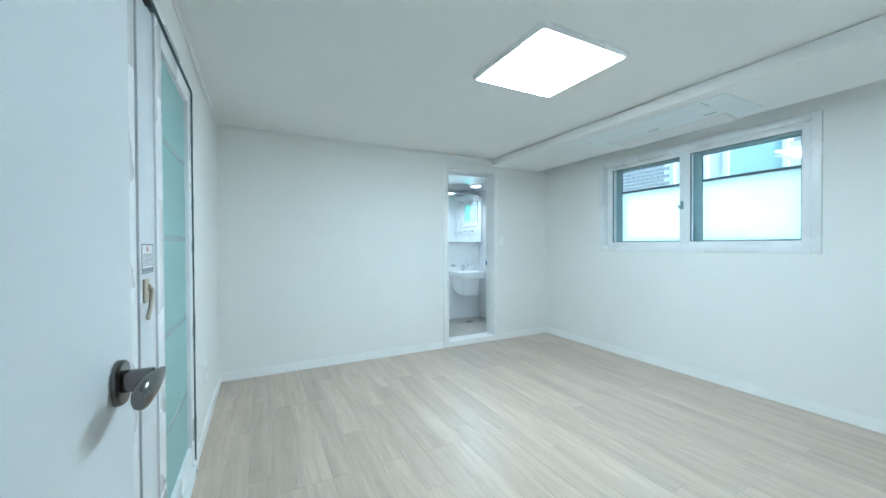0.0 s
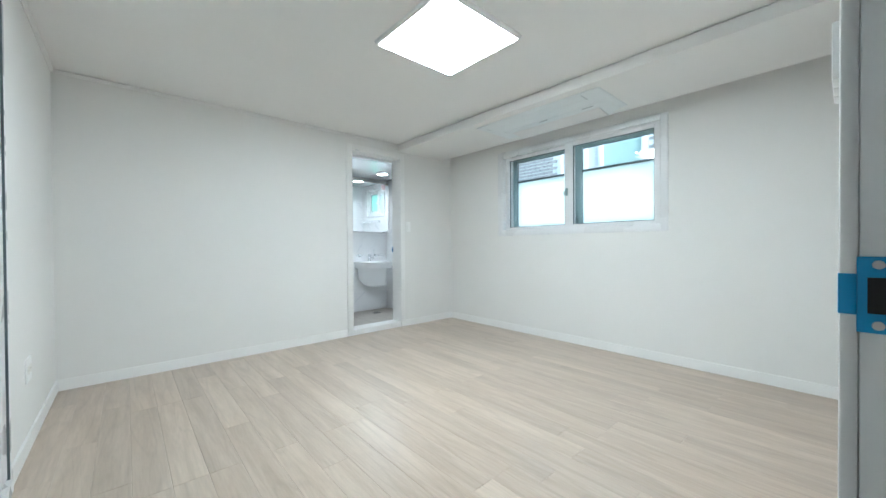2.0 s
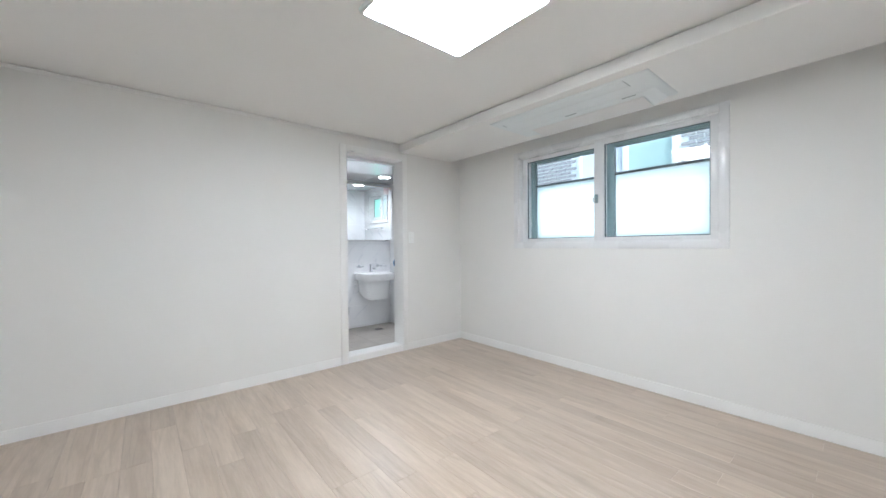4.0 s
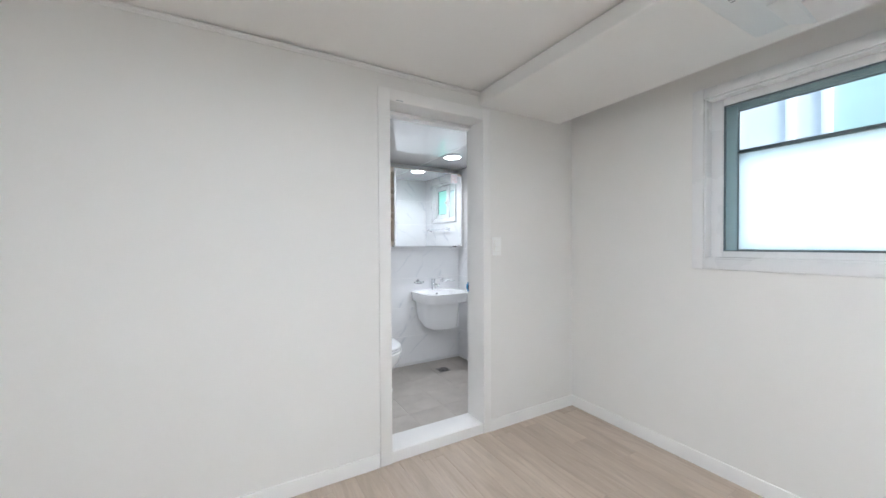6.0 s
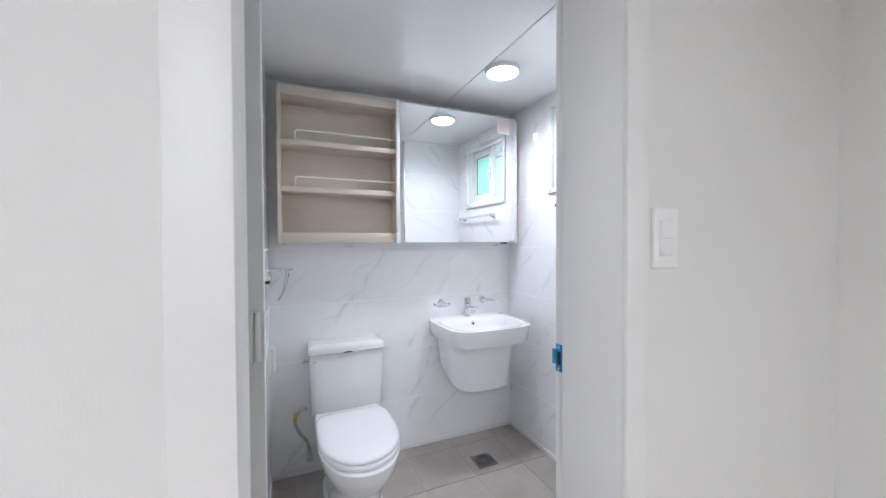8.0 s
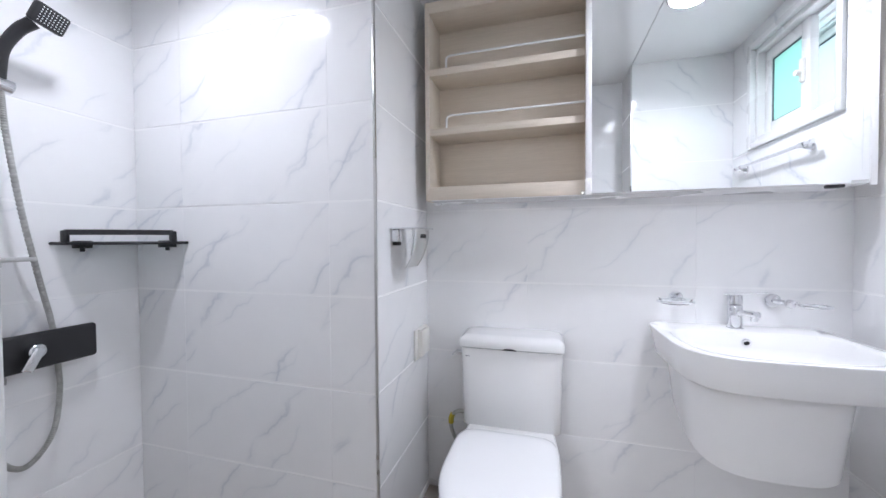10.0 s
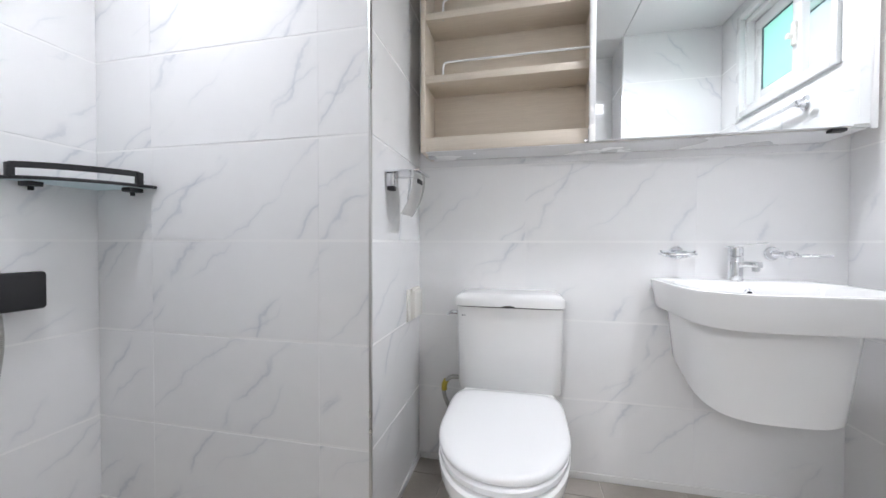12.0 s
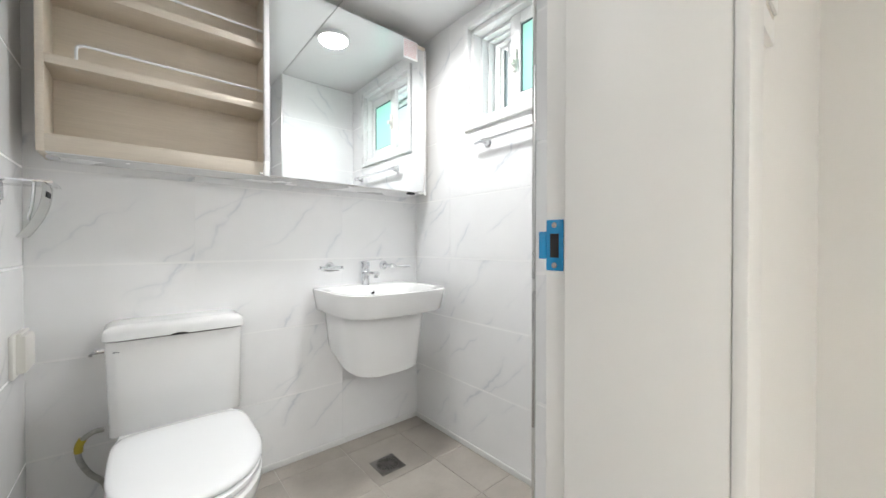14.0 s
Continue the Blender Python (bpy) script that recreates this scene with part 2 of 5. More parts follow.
PLANK = wood("laminate_oak", (0.485, 0.388, 0.302), (0.62, 0.515, 0.42), along=(9.0, 0.8, 9.0), scale=1.6, rough=0.28, per_piece=0.15, bump=0.04)
CABWOOD = wood("cabinet_veneer", (0.70, 0.618, 0.515), (0.745, 0.665, 0.565), along=(1.0, 14.0, 26.0), scale=3.0, rough=0.45, rings=False, per_piece=0.03)
MARBLE = marble_tile("marble_tile")
GROUT = surface("white_grout", (0.92, 0.92, 0.92), 0.6)
STONE = stone_tile("floor_stone")
FGROUT = surface("floor_grout", (0.66, 0.63, 0.59), 0.85, bump=0.2)
CERAMIC = surface("glazed_ceramic", (0.87, 0.87, 0.865), 0.07, vary=0.006, rvary=0.02, coat=0.3)
SEATMAT = surface("seat_plastic", (0.87, 0.875, 0.88), 0.14, vary=0.006, rvary=0.03)
CHROME = surface("chrome", (0.80, 0.81, 0.83), 0.08, metal=1.0, vary=0.03, rvary=0.03)
STEEL = surface("brushed_steel", (0.62, 0.62, 0.61), 0.28, metal=1.0, vary=0.08)
PEWTER = surface("dark_nickel", (0.20, 0.19, 0.185), 0.22, metal=1.0, vary=0.1)
BLACK = surface("black_satin", (0.018, 0.018, 0.020), 0.38, vary=0.15)
# flat black painted as the shade in holes and gaps; also the black guide bracket
HOLEBLACK = surface("hole_shade_and_black", (0.012, 0.012, 0.013), 0.7)
BLUE = surface("blue_film", (0.02, 0.30, 0.62), 0.32, vary=0.08)
PANEL = surface("bath_ceiling_panel", (0.85, 0.85, 0.855), 0.05, vary=0.01, rvary=0.01, coat=1.0)
MIRROR = surface("mirror", (0.90, 0.92, 0.92), 0.008, metal=1.0, vary=0.004, rvary=0.002)
CLEAR = glass("clear_glass", (0.97, 0.99, 0.985))
THIN = glass("thin_glass", (0.97, 0.985, 0.985))
THIN.node_tree.nodes["Principled BSDF"].inputs["IOR"].default_value = 1.06
GRATE = surface("dull_steel", (0.30, 0.29, 0.275), 0.42, metal=1.0, vary=0.12, scale=30)
TEALGLASS = glass("green_glass", (0.90, 0.955, 0.945))
FROST = frosted("frosted_white", (0.55, 0.61, 0.625), 0.72)
# backlit shade and green-glass tint put into the frame colour; the catch shares it
OUTFRAME = surface("shaded_outer_frame_and_catch", (0.25, 0.34, 0.35), 0.4, vary=0.04)
FROSTTEAL = frosted("frosted_green", (0.44, 0.66, 0.64), 0.25, 0.3)
BATHFROST = frosted("frosted_bath", (0.50, 0.79, 0.71), 0.72, 0.25)
STRIPE = surface("etched_stripe", (0.42, 0.53, 0.52), 0.5)
IVORY = surface("ivory_plastic", (0.84, 0.82, 0.77), 0.35)
SWITCHW = surface("switch_plastic", (0.91, 0.91, 0.895), 0.3)
TAN = surface("tan_plastic", (0.50, 0.43, 0.34), 0.4)
PAPERLABEL = surface("label_paper", (0.80, 0.80, 0.80), 0.6)
INK = surface("label_ink", (0.25, 0.26, 0.28), 0.7)
REDINK = surface("red_ink", (0.66, 0.36, 0.36), 0.7)
YELLOW = surface("yellow_tape", (0.58, 0.46, 0.06), 0.5)
HOSE = surface("braided_steel", (0.48, 0.48, 0.46), 0.34, metal=1.0, vary=0.15, scale=60)
BRICK = surface("grey_brick", (0.37, 0.358, 0.35), 0.85, vary=0.22, scale=14, bump=0.5, bump_scale=150)
MORTAR = surface("pale_mortar", (0.90, 0.895, 0.87), 0.9)
WINPAINT = surface("white_window_paint", (0.82, 0.83, 0.82), 0.4)
PANETEAL = surface("reflecting_pane", (0.42, 0.56, 0.50), 0.38, vary=0.15, scale=1.2)
PANEGREY = surface("curtained_pane", (0.64, 0.65, 0.64), 0.4, vary=0.1, scale=1.5)
CANVAS = surface("white_canvas", (0.82, 0.82, 0.82), 0.7)
CONCRETE = surface("ground_concrete", (0.34, 0.33, 0.32), 0.9, vary=0.15, bump=0.3)
RENDERED = surface("rendered_wall", (0.70, 0.70, 0.68), 0.85, vary=0.06)
ROOMLIT = lit("room_diffuser", ROOM_TINT, ROOM_LAMP)
BATHLIT = lit("bath_diffuser", BATH_TINT, BATH_LAMP)
SHOWERLIT = lit("shower_diffuser", BATH_TINT, SHOWER_LAMP)
AIRCON = surface("aircon_plastic", (0.81, 0.838, 0.842), 0.55, vary=0.01)
VANE = surface("vane_plastic", (0.80, 0.78, 0.77), 0.55, vary=0.01)
AIRGREY = surface("aircon_shadow_line", (0.36, 0.39, 0.40), 0.5)
CAULK = surface("silicone", (0.82, 0.82, 0.81), 0.4)


# ---- building helpers ----
def finish(name, bm, material, smooth=40):
    bmesh.ops.recalc_face_normals(bm, faces=bm.faces)
    me = bpy.data.meshes.new(name)
    bm.to_mesh(me)
    bm.free()
    me.materials.append(material)
    if smooth:
        for p in me.polygons:
            p.use_smooth = True
        me.set_sharp_from_angle(angle=radians(smooth))
    return me


AT = Vector((0, 0, 0))   # offset of the space being built


def part(name, bm, material, parent, label="", smooth=40):
    bmesh.ops.translate(bm, verts=bm.verts, vec=AT)
    ob = new(name, finish(name, bm, material, smooth))
    ob.parent = parent
    if parent is not None:
        ob.matrix_parent_inverse = parent.matrix_basis.inverted()
    return tagged(ob, label)


def thing(name, at, label, category, group="", kind=""):
    ob = new(name)
    ob.empty_display_size = 0.1
    ob.matrix_basis = Matrix.Translation(Vector(at) + AT)
    return tagged(ob, label, category, group, kind)


def struct(name, bm, material, label, category, smooth=40):
    return tagged(part(name, bm, material, None, "", smooth), label, category, "", "structure")


def box(x0, x1, y0, y1, z0, z1, bevel=0.0, bm=None, seg=2):
    bm = bm or bmesh.new()
    m = Matrix.LocRotScale(((x0 + x1) / 2, (y0 + y1) / 2, (z0 + z1) / 2), None, (abs(x1 - x0), abs(y1 - y0), abs(z1 - z0)))
    made = bmesh.ops.create_cube(bm, size=1.0, matrix=m)
    if bevel:
        edges = {e for v in made["verts"] for e in v.link_edges}
        bmesh.ops.bevel(bm, geom=list(edges), offset=bevel, segments=seg, profile=0.5, affect="EDGES")
    return bm


def loft(rings, bm=None, cap0=True, cap1=True):
    bm = bm or bmesh.new()
    rows = [[bm.verts.new(p) for p in r] for r in rings]
    n = len(rows[0])
    for a, b in zip(rows, rows[1:]):
        for i in range(n):
            bm.faces.new((a[i], a[(i + 1) % n], b[(i + 1) % n], b[i]))
    if cap0:
        bm.faces.new(rows[0])
    if cap1:
        bm.faces.new(rows[-1])
    return bm


def oval(cx, cy, z, half, front, back, pf=2.4, pb=2.4, n=48):
    """A closed outline in plan: half width, reach to the front (-y) and back, with its own squareness each way."""
    pts = []
    for i in range(n):
        a = 2 * math.pi * i / n
        c, s = math.cos(a), math.sin(a)
        p = pb if s > 0 else pf
        k = (abs(c) ** p + abs(s) ** p) ** (-1 / p)
        pts.append((cx + half * c * k, cy + (back if s > 0 else front) * s * k, z))
    return pts


def circle_ring(centre, axis, r, n=20):
    axis = Vector(axis).normalized()
    u = axis.orthogonal().normalized()
    v = axis.cross(u)
    return [Vector(centre) + r * (math.cos(2 * math.pi * i / n) * u + math.sin(2 * math.pi * i / n) * v) for i in range(n)]


def rod(a, b, r, bm=None, n=20, r2=None, round_=0.0):
    """A straight round bar from a to b, with softened ends."""
    a, b = Vector(a), Vector(b)
    d = (b - a).normalized()
    r2 = r if r2 is None else r2
    e = round_ or min(r, r2) * 0.12
    rings = [circle_ring(a, d, r - e, n), circle_ring(a + d * e, d, r, n), circle_ring(b - d * e, d, r2, n), circle_ring(b, d, r2 - e, n)]
    return loft(rings, bm)


def smooth_path(pts, steps=10):
    pts = [Vector(p) for p in pts]
    ext = [2 * pts[0] - pts[1], *pts, 2 * pts[-1] - pts[-2]]
    out = []
    for i in range(1, len(ext) - 2):
        p0, p1, p2, p3 = ext[i - 1:i + 3]
        for k in range(steps):
            t = k / steps
            out.append(0.5 * (2 * p1 + (p2 - p0) * t + (2 * p0 - 5 * p1 + 4 * p2 - p3) * t * t + (3 * p1 - p0 - 3 * p2 + p3) * t ** 3))
    return out + [pts[-1]]


def tube(pts, r, bm=None, n=12, radius=None):
    """A round section carried along a path; radius(i, count) may vary it."""
    bm = bm or bmesh.new()
    u, rings = None, []
    for i, p in enumerate(pts):
        d = (pts[min(i + 1, len(pts) - 1)] - pts[max(i - 1, 0)]).normalized()
        u = d.orthogonal().normalized() if u is None else (u - d * u.dot(d)).normalized()
        v = d.cross(u)
        rr = radius(i, len(pts)) if radius else r
        rings.append([p + rr * (math.cos(2 * math.pi * k / n) * u + math.sin(2 * math.pi * k / n) * v) for k in range(n)])
    return loft(rings, bm)


def sheet_with_holes(axis, lo, hi, us, vs, skip):
    """A wall of blocks on a grid; cells in skip stay open. axis 'x': the wall lies across x, u is y; 'y': u is x."""
    bm = bmesh.new()
    for i in range(len(us) - 1):
        for j in range(len(vs) - 1):
            if (i, j) in skip:
                continue
            if axis == "x":
                box(lo, hi, us[i], us[i + 1], vs[j], vs[j + 1], bm=bm)
            else:
                box(us[i], us[i + 1], lo, hi, vs[j], vs[j + 1], bm=bm)
    return bm


def frame_bars(axis, at0, at1, u0, u1, v0, v1, w, bevel=0.003):
    """Four mitre-less bars round an opening (outer edges u0..u1, v0..v1, width w), as name and bmesh."""
    out = []
    for name, (a, b, c, d) in (("side_bar", (u0, u0 + w, v0, v1)), ("side_bar", (u1 - w, u1, v0, v1)),
                               ("top_bar", (u0 + w, u1 - w, v1 - w, v1)), ("bottom_bar", (u0 + w, u1 - w, v0, v0 + w))):
        out.append((name, box(at0, at1, a, b, c, d, bevel) if axis == "x" else box(a, b, at0, at1, c, d, bevel)))
    return out


def text_bars(parent, axis, at, u0, u1, v0, v1, rows, material, seed=1):
    """Unreadable print: rows of short bars on a flat label."""
    rnd = random.Random(seed)
    bm = bmesh.new()
    step = (v1 - v0) / rows
    for r in range(rows):
        u = u0
        while u < u1 - 0.002:
            w = min(u1 - u, rnd.uniform(0.25, 0.6) * (u1 - u0))
            a, b = v0 + r * step + step * 0.3, v0 + r * step + step * 0.7
            if axis == "x":
                box(at - 0.0004, at + 0.0004, u, u + w, a, b, bm=bm)
            else:
                box(u, u + w, at - 0.0004, at + 0.0004, a, b, bm=bm)
            u += w + 0.06 * (u1 - u0)
    return part("printed_lines", bm, material, parent)


# ---- large structure: room ----
OUT = 0.322
wall_north = struct("wall_north", sheet_with_holes("y", 0.0, 0.146, [WEST - 0.2, D0 - 0.06, D1 + 0.06, EAST], [-0.2, DTOP + 0.02, 2.6], {(1, 0)}), PAPER,
                    "off-white papered wall with the bathroom doorway", "wall", smooth=0)
wall_east = struct("wall_east", sheet_with_holes("x", EAST, OUT, [-3.9, WY0, WY1, 0.19], [-0.2, WZ0, WZ1, 2.6], {(1, 1)}), PAPER,
                   "off-white papered wall with the high window", "wall", smooth=0)
wall_west = struct("wall_west", sheet_with_holes("x", WEST - 0.2, WEST, [-3.9, SY0, SY1, 0.0], [-0.2, 0.03, SZ1, 2.6], {(1, 1)}), PAPER,
                   "off-white papered wall with glass sliding doors", "wall", smooth=0)
wall_south = struct("wall_south", sheet_with_holes("y", SOUTH - 0.15, SOUTH, [WEST, E0 - 0.02, E1 + 0.02, EAST], [-0.2, 0.0, ETOP + 0.02, 2.6], {(1, 1)}), PAPER,
                    "off-white papered wall with the entrance doorway", "wall", smooth=0)
ceiling = struct("ceiling", box(WEST - 0.2, OUT, -5.4, 0.19, CEIL, CEIL + 0.3), CEILPAPER, "off-white papered ceiling", "ceiling")
bm = box(BEAM_X, SOFFIT_X, SOUTH, 0.0, BEAM_Z, CEIL - 0.006)
bmesh.ops.bevel(bm, geom=[e for e in bm.edges if all(abs(v.co.x - BEAM_X) < 1e-4 and abs(v.co.z - BEAM_Z) < 1e-4 for v in e.verts)],
                offset=0.008, segments=3, profile=0.5, affect="EDGES")
box(BEAM_X + 0.014, SOFFIT_X, SOUTH, 0.0, CEIL - 0.006, CEIL, bm=bm)   # shadow groove under the ceiling
ceiling_beam = struct("ceiling_beam", bm, CEILPAPER, "boxed-in ceiling drop along the window wall, papered off-white", "ceiling beam")
subfloor = struct("floor", box(WEST - 0.2, OUT, -5.4, 0.1, -0.2, -0.008), surface("underlay", (0.30, 0.25, 0.2), 0.8), "pale oak laminate floor", "floor")


def moulding(name, a, b, inward, zt, h, d, label):
    """A thin cornice strip under the ceiling from a to b (plan), stepping off the wall."""
    a, b, n = Vector((*a, 0)), Vector((*b, 0)), Vector((*inward, 0))
    prof = [(0, 0), (d, 0), (d, -h * 0.35), (d * 0.55, -h * 0.6), (d * 0.35, -h), (0, -h)]
    bm_ = loft([[p + n * u + Vector((0, 0, zt + v)) for u, v in prof] for p in (a, b)])
    return struct(name, bm_, CEILPAPER, label, "trim", smooth=0)


CM = "thin white cornice strip under the ceiling"
moulding("trim_north", (WEST + 0.016, -0.0), (BEAM_X, -0.0), (0, -1), CEIL - 0.005, 0.022, 0.016, CM)
moulding("trim_west", (WEST, SOUTH), (WEST, 0.0), (1, 0), CEIL - 0.005, 0.022, 0.016, CM)
moulding("trim_east", (SOFFIT_X, SOUTH), (SOFFIT_X, 0.0), (1, 0), BEAM_Z + 0.012, 0.016, 0.008, CM)
moulding("trim_south", (E1 + 0.07, SOUTH), (BEAM_X, SOUTH), (0, 1), CEIL - 0.005, 0.022, 0.016, CM)


def baseboard(x0, x1, y0, y1):
    bm_ = box(x0, x1, y0, y1, 0.0, 0.078)
    top = [e for e in bm_.edges if all(v.co.z > 0.07 for v in e.verts)]
    bmesh.ops.bevel(bm_, geom=top, offset=0.004, segments=2, profile=0.5, affect="EDGES")
    return struct("baseboard", bm_, TRIM, "white film-wrapped baseboard along the wall", "baseboard")


baseboard(WEST + 0.012, D0 - 0.073, -0.012, 0.0)
baseboard(D1 + 0.053, EAST - 0.012, -0.012, 0.0)
baseboard(EAST - 0.012, EAST, SOUTH + 0.012, 0.0)
baseboard(WEST, WEST + 0.012, SY1 + 0.03, 0.0)
baseboard(WEST, WEST + 0.012, SOUTH, SY0 - 0.03)
baseboard(E1 + 0.07, EAST, SOUTH, SOUTH + 0.012)

# unseen hall box added behind the entrance, closed to keep sky light out
struct("wall_hall_west", box(-4.2, -4.1, -5.3, SOUTH - 0.15, -0.2, 2.6), PAPER, "unseen plain wall added to close the hall off from daylight", "wall")
struct("wall_hall_east", box(-2.3, -2.2, -5.3, SOUTH - 0.15, -0.2, 2.6), PAPER, "unseen plain wall added to close the hall off from daylight", "wall")
struct("wall_hall_south", box(-4.2, -2.2, -5.4, -5.3, -0.2, 2.6), PAPER, "unseen plain wall added to close the hall off from daylight", "wall")
struct("ceiling_hall", box(-4.25, WEST - 0.2, -5.4, SOUTH - 0.15, CEIL, CEIL + 0.3), CEILPAPER, "unseen plain ceiling added over the closed-off hall", "ceiling")
struct("floor_hall", box(-4.25, WEST - 0.2, -5.4, SOUTH - 0.15, -0.2, -0.008), TRIM, "unseen plain floor added under the closed-off hall", "floor")
# unseen closed space added behind the sliding doors to block daylight
struct("wall_closure", sheet_with_holes("x", WEST - 1.3, WEST - 1.2, [-3.9, 0.0], [-0.2, 2.6], set()), PAPER, "unseen plain wall added to block daylight behind the glass doors", "wall", smooth=0)
struct("wall_closure_north", box(WEST - 1.2, WEST - 0.2, -0.9, -0.8, -0.2, 2.6), PAPER, "unseen plain wall added to block daylight behind the glass doors", "wall")
struct("wall_closure_south", box(WEST - 1.2, WEST - 0.2, SOUTH - 0.05, SOUTH + 0.05, -0.2, 2.6), PAPER, "unseen plain wall added to block daylight behind the glass doors", "wall")
struct("ceiling_closure", box(WEST - 1.3, WEST - 0.2, SOUTH - 0.15, 0.0, CEIL, CEIL + 0.3), CEILPAPER, "unseen plain ceiling added to block daylight behind the glass doors", "ceiling")
struct("floor_closure", box(WEST - 1.3, WEST - 0.2, SOUTH - 0.15, 0.0, -0.2, -0.008), CONCRETE, "unseen plain floor of the closed space behind the glass doors", "floor")

# ---- large structure: bathroom (backing walls; the tiles come last) ----
AT = Vector(BATH_AT)
T = 0.009   # tile thickness
G = 0.0013  # depth of the joints
bw_n = struct("wall_bath_north", box(NX - 0.0, 0.4, BY1 + G, BY1 + 0.2, -0.3, 2.6), GROUT, "white marbled tile wall behind toilet and washbasin", "wall")
bw_s = struct("wall_shower_north", box(SHX - 0.2, NX - G, SHY + G, BY1 + 0.2, -0.3, 2.6), GROUT, "white marbled tile wall of the shower corner", "wall")
bw_w = struct("wall_shower_west", box(SHX - 0.2, SHX - G, 0.185, SHY + G, -0.3, 2.6), GROUT, "white marbled tile wall behind the shower", "wall")
bw_e = struct("wall_bath_east", sheet_with_holes("x", BX1 + G, 0.4, [0.19, BW[0], BW[1], BY1 + G], [-0.3, BW[2], BW[3], 2.6], {(1, 1)}), GROUT,
              "white marbled tile wall with a small window", "wall", smooth=0)
bw_p = struct("wall_bath_pier", box(COLX + G, BX1 + G, 0.185, COLY - G, -0.3, 2.6), GROUT, "white marbled tiled pier beside the bathroom door", "wall")
bw_d = struct("wall_bath_south", sheet_with_holes("y", 0.146, BY0 - G, [SHX - 0.2, D0 - 0.09, D1 + 0.09, COLX + G], [-0.3, DTOP + 0.02, 2.6], {(1, 0)}), GROUT,
              "white marbled tile wall round the doorway", "wall", smooth=0)
bm = bmesh.new()
for x0, x1 in ((SHX - 0.1, -1.652), (-1.648, -0.452), (-0.448, 0.3)):
    box(x0, x1, 0.15, BY1 + 0.1, BCEIL, BCEIL + 0.02, 0.0015, bm=bm, seg=1)
box(SHX - 0.1, 0.3, 0.16, BY1 + 0.1, BCEIL + 0.006, BCEIL + 0.3, bm=bm)
struct("ceiling_bath", bm, PANEL, "glossy white bathroom ceiling panels with a fine joint", "ceiling", smooth=0)
bath_floor = struct("floor_bath", box(SHX - 0.2, 0.4, 0.15, BY1 + 0.2, -0.3, BZ - 0.003), FGROUT, "beige-grey stone-look tile floor with pale joints", "floor")

AT = Vector((0, 0, 0))

# ---- outside ----
struct("ground", box(-400, 400, -400, 400, -0.6, -0.35), CONCRETE, "concrete ground outside", "ground")
# unseen slab over all rooms, added against light leaking in from the sky
struct("roof", box(-5.1, 0.5, -5.6, 2.1, 2.6, 2.75), CONCRETE, "unseen flat slab added over the rooms to keep sky light out", "roof")


# ---- doors and door frames ----
def strike_plate(parent, x, y, z, lip_to, inward):
    """A latch plate in protective blue film, on a jamb face at x that looks along inward (+1 or -1 in x)."""
    def on(d, a, b_, c, e, bev=0.0):
        return box(min(x, x + inward * d), max(x, x + inward * d), a, b_, c, e, bev)
    pl = part("strike_plate", on(0.002, y - 0.0125, y + 0.0125, z - 0.033, z + 0.033, 0.0008), BLUE, parent, "latch plate in blue protective film")
    y0, y1 = sorted((y + lip_to * 0.012, y + lip_to * 0.0235))
    part("lip", on(0.003, y0, y1, z - 0.018, z + 0.018, 0.001), BLUE, pl)
    part("latch_hole", on(0.0026, y - 0.0062, y + 0.0062, z - 0.016, z + 0.015), HOLEBLACK, pl, "dark latch hole")
    for dz in (-0.026, 0.026):
        part("screw", rod((x, y, z + dz), (x + inward * 0.0035, y, z + dz), 0.0038, n=12), STEEL, pl)


def door_frame(name, label, x0, x1, y0, y1, top, w=0.06, t=0.012, sill=0.0, sides=(-1,), jamb=0.02, deep=0.0):
    d = thing(name, ((x0 + x1) / 2, (y0 + y1) / 2, 0), label, "door frame", "", "structure")
    part("jamb", box(x0 - jamb, x0, y0, y1, -0.05, top, 0.002), TRIM, d)
    part("jamb", box(x1, x1 + jamb, y0, y1 + deep, -0.05, top, 0.002), TRIM, d)
    part("head", box(x0 - jamb, x1 + jamb, y0, y1, top, top + jamb, 0.002), TRIM, d)
    for s in sides:
        ya, yb = sorted(((y0 if s < 0 else y1), (y0 - t if s < 0 else y1 + t)))
        part("casing", box(x0 - w, x0 + 0.002, ya, yb, 0.0, top + w, 0.003), TRIM, d)
        part("casing", box(x1 - 0.002, x1 + w - 0.012, ya, yb, 0.0, top + w, 0.003), TRIM, d)
        part("casing", box(x0 + 0.002, x1 - 0.002, ya, yb, top, top + w, 0.003), TRIM, d)
    if sill:
        part("sill", box(x0, x1, y0 - 0.003, y1 + 0.02, -0.05, sill, 0.006), TRIM, d, "raised white doorsill")
    return d


df2 = door_frame("door_frame", "white film-wrapped frame of the bathroom doorway with raised sill", D0, D1, 0.0, 0.147, DTOP, w=0.068, sill=0.064, jamb=0.06, deep=0.018)
part("rabbet", box(D1 + 0.010, D1 + 0.09, 0.1655, 0.198, -0.03, DTOP + 0.02, 0.002), TRIM, df2)
part("rabbet", box(D0 - 0.09, D0 - 0.073, 0.147, 0.228, -0.03, DTOP + 0.02, 0.002), TRIM, df2)
part("rabbet", box(D0 - 0.073, D1 + 0.0095, 0.147, 0.198, DTOP + 0.035, DTOP + 0.05, 0.002), TRIM, df2)
part("sill_edge", box(D0 - 0.073, D1 + 0.0095, 0.1675, 0.198, -0.05, 0.052, 0.004), TRIM, df2)
strike_plate(df2, D1 + 0.010, 0.184, 0.942, 1, -1)
tag = part("sticker", box(-1.405, -1.360, -0.0128, -0.012, DTOP + 0.004, DTOP + 0.012), PAPERLABEL, df2, "tiny printed sticker")
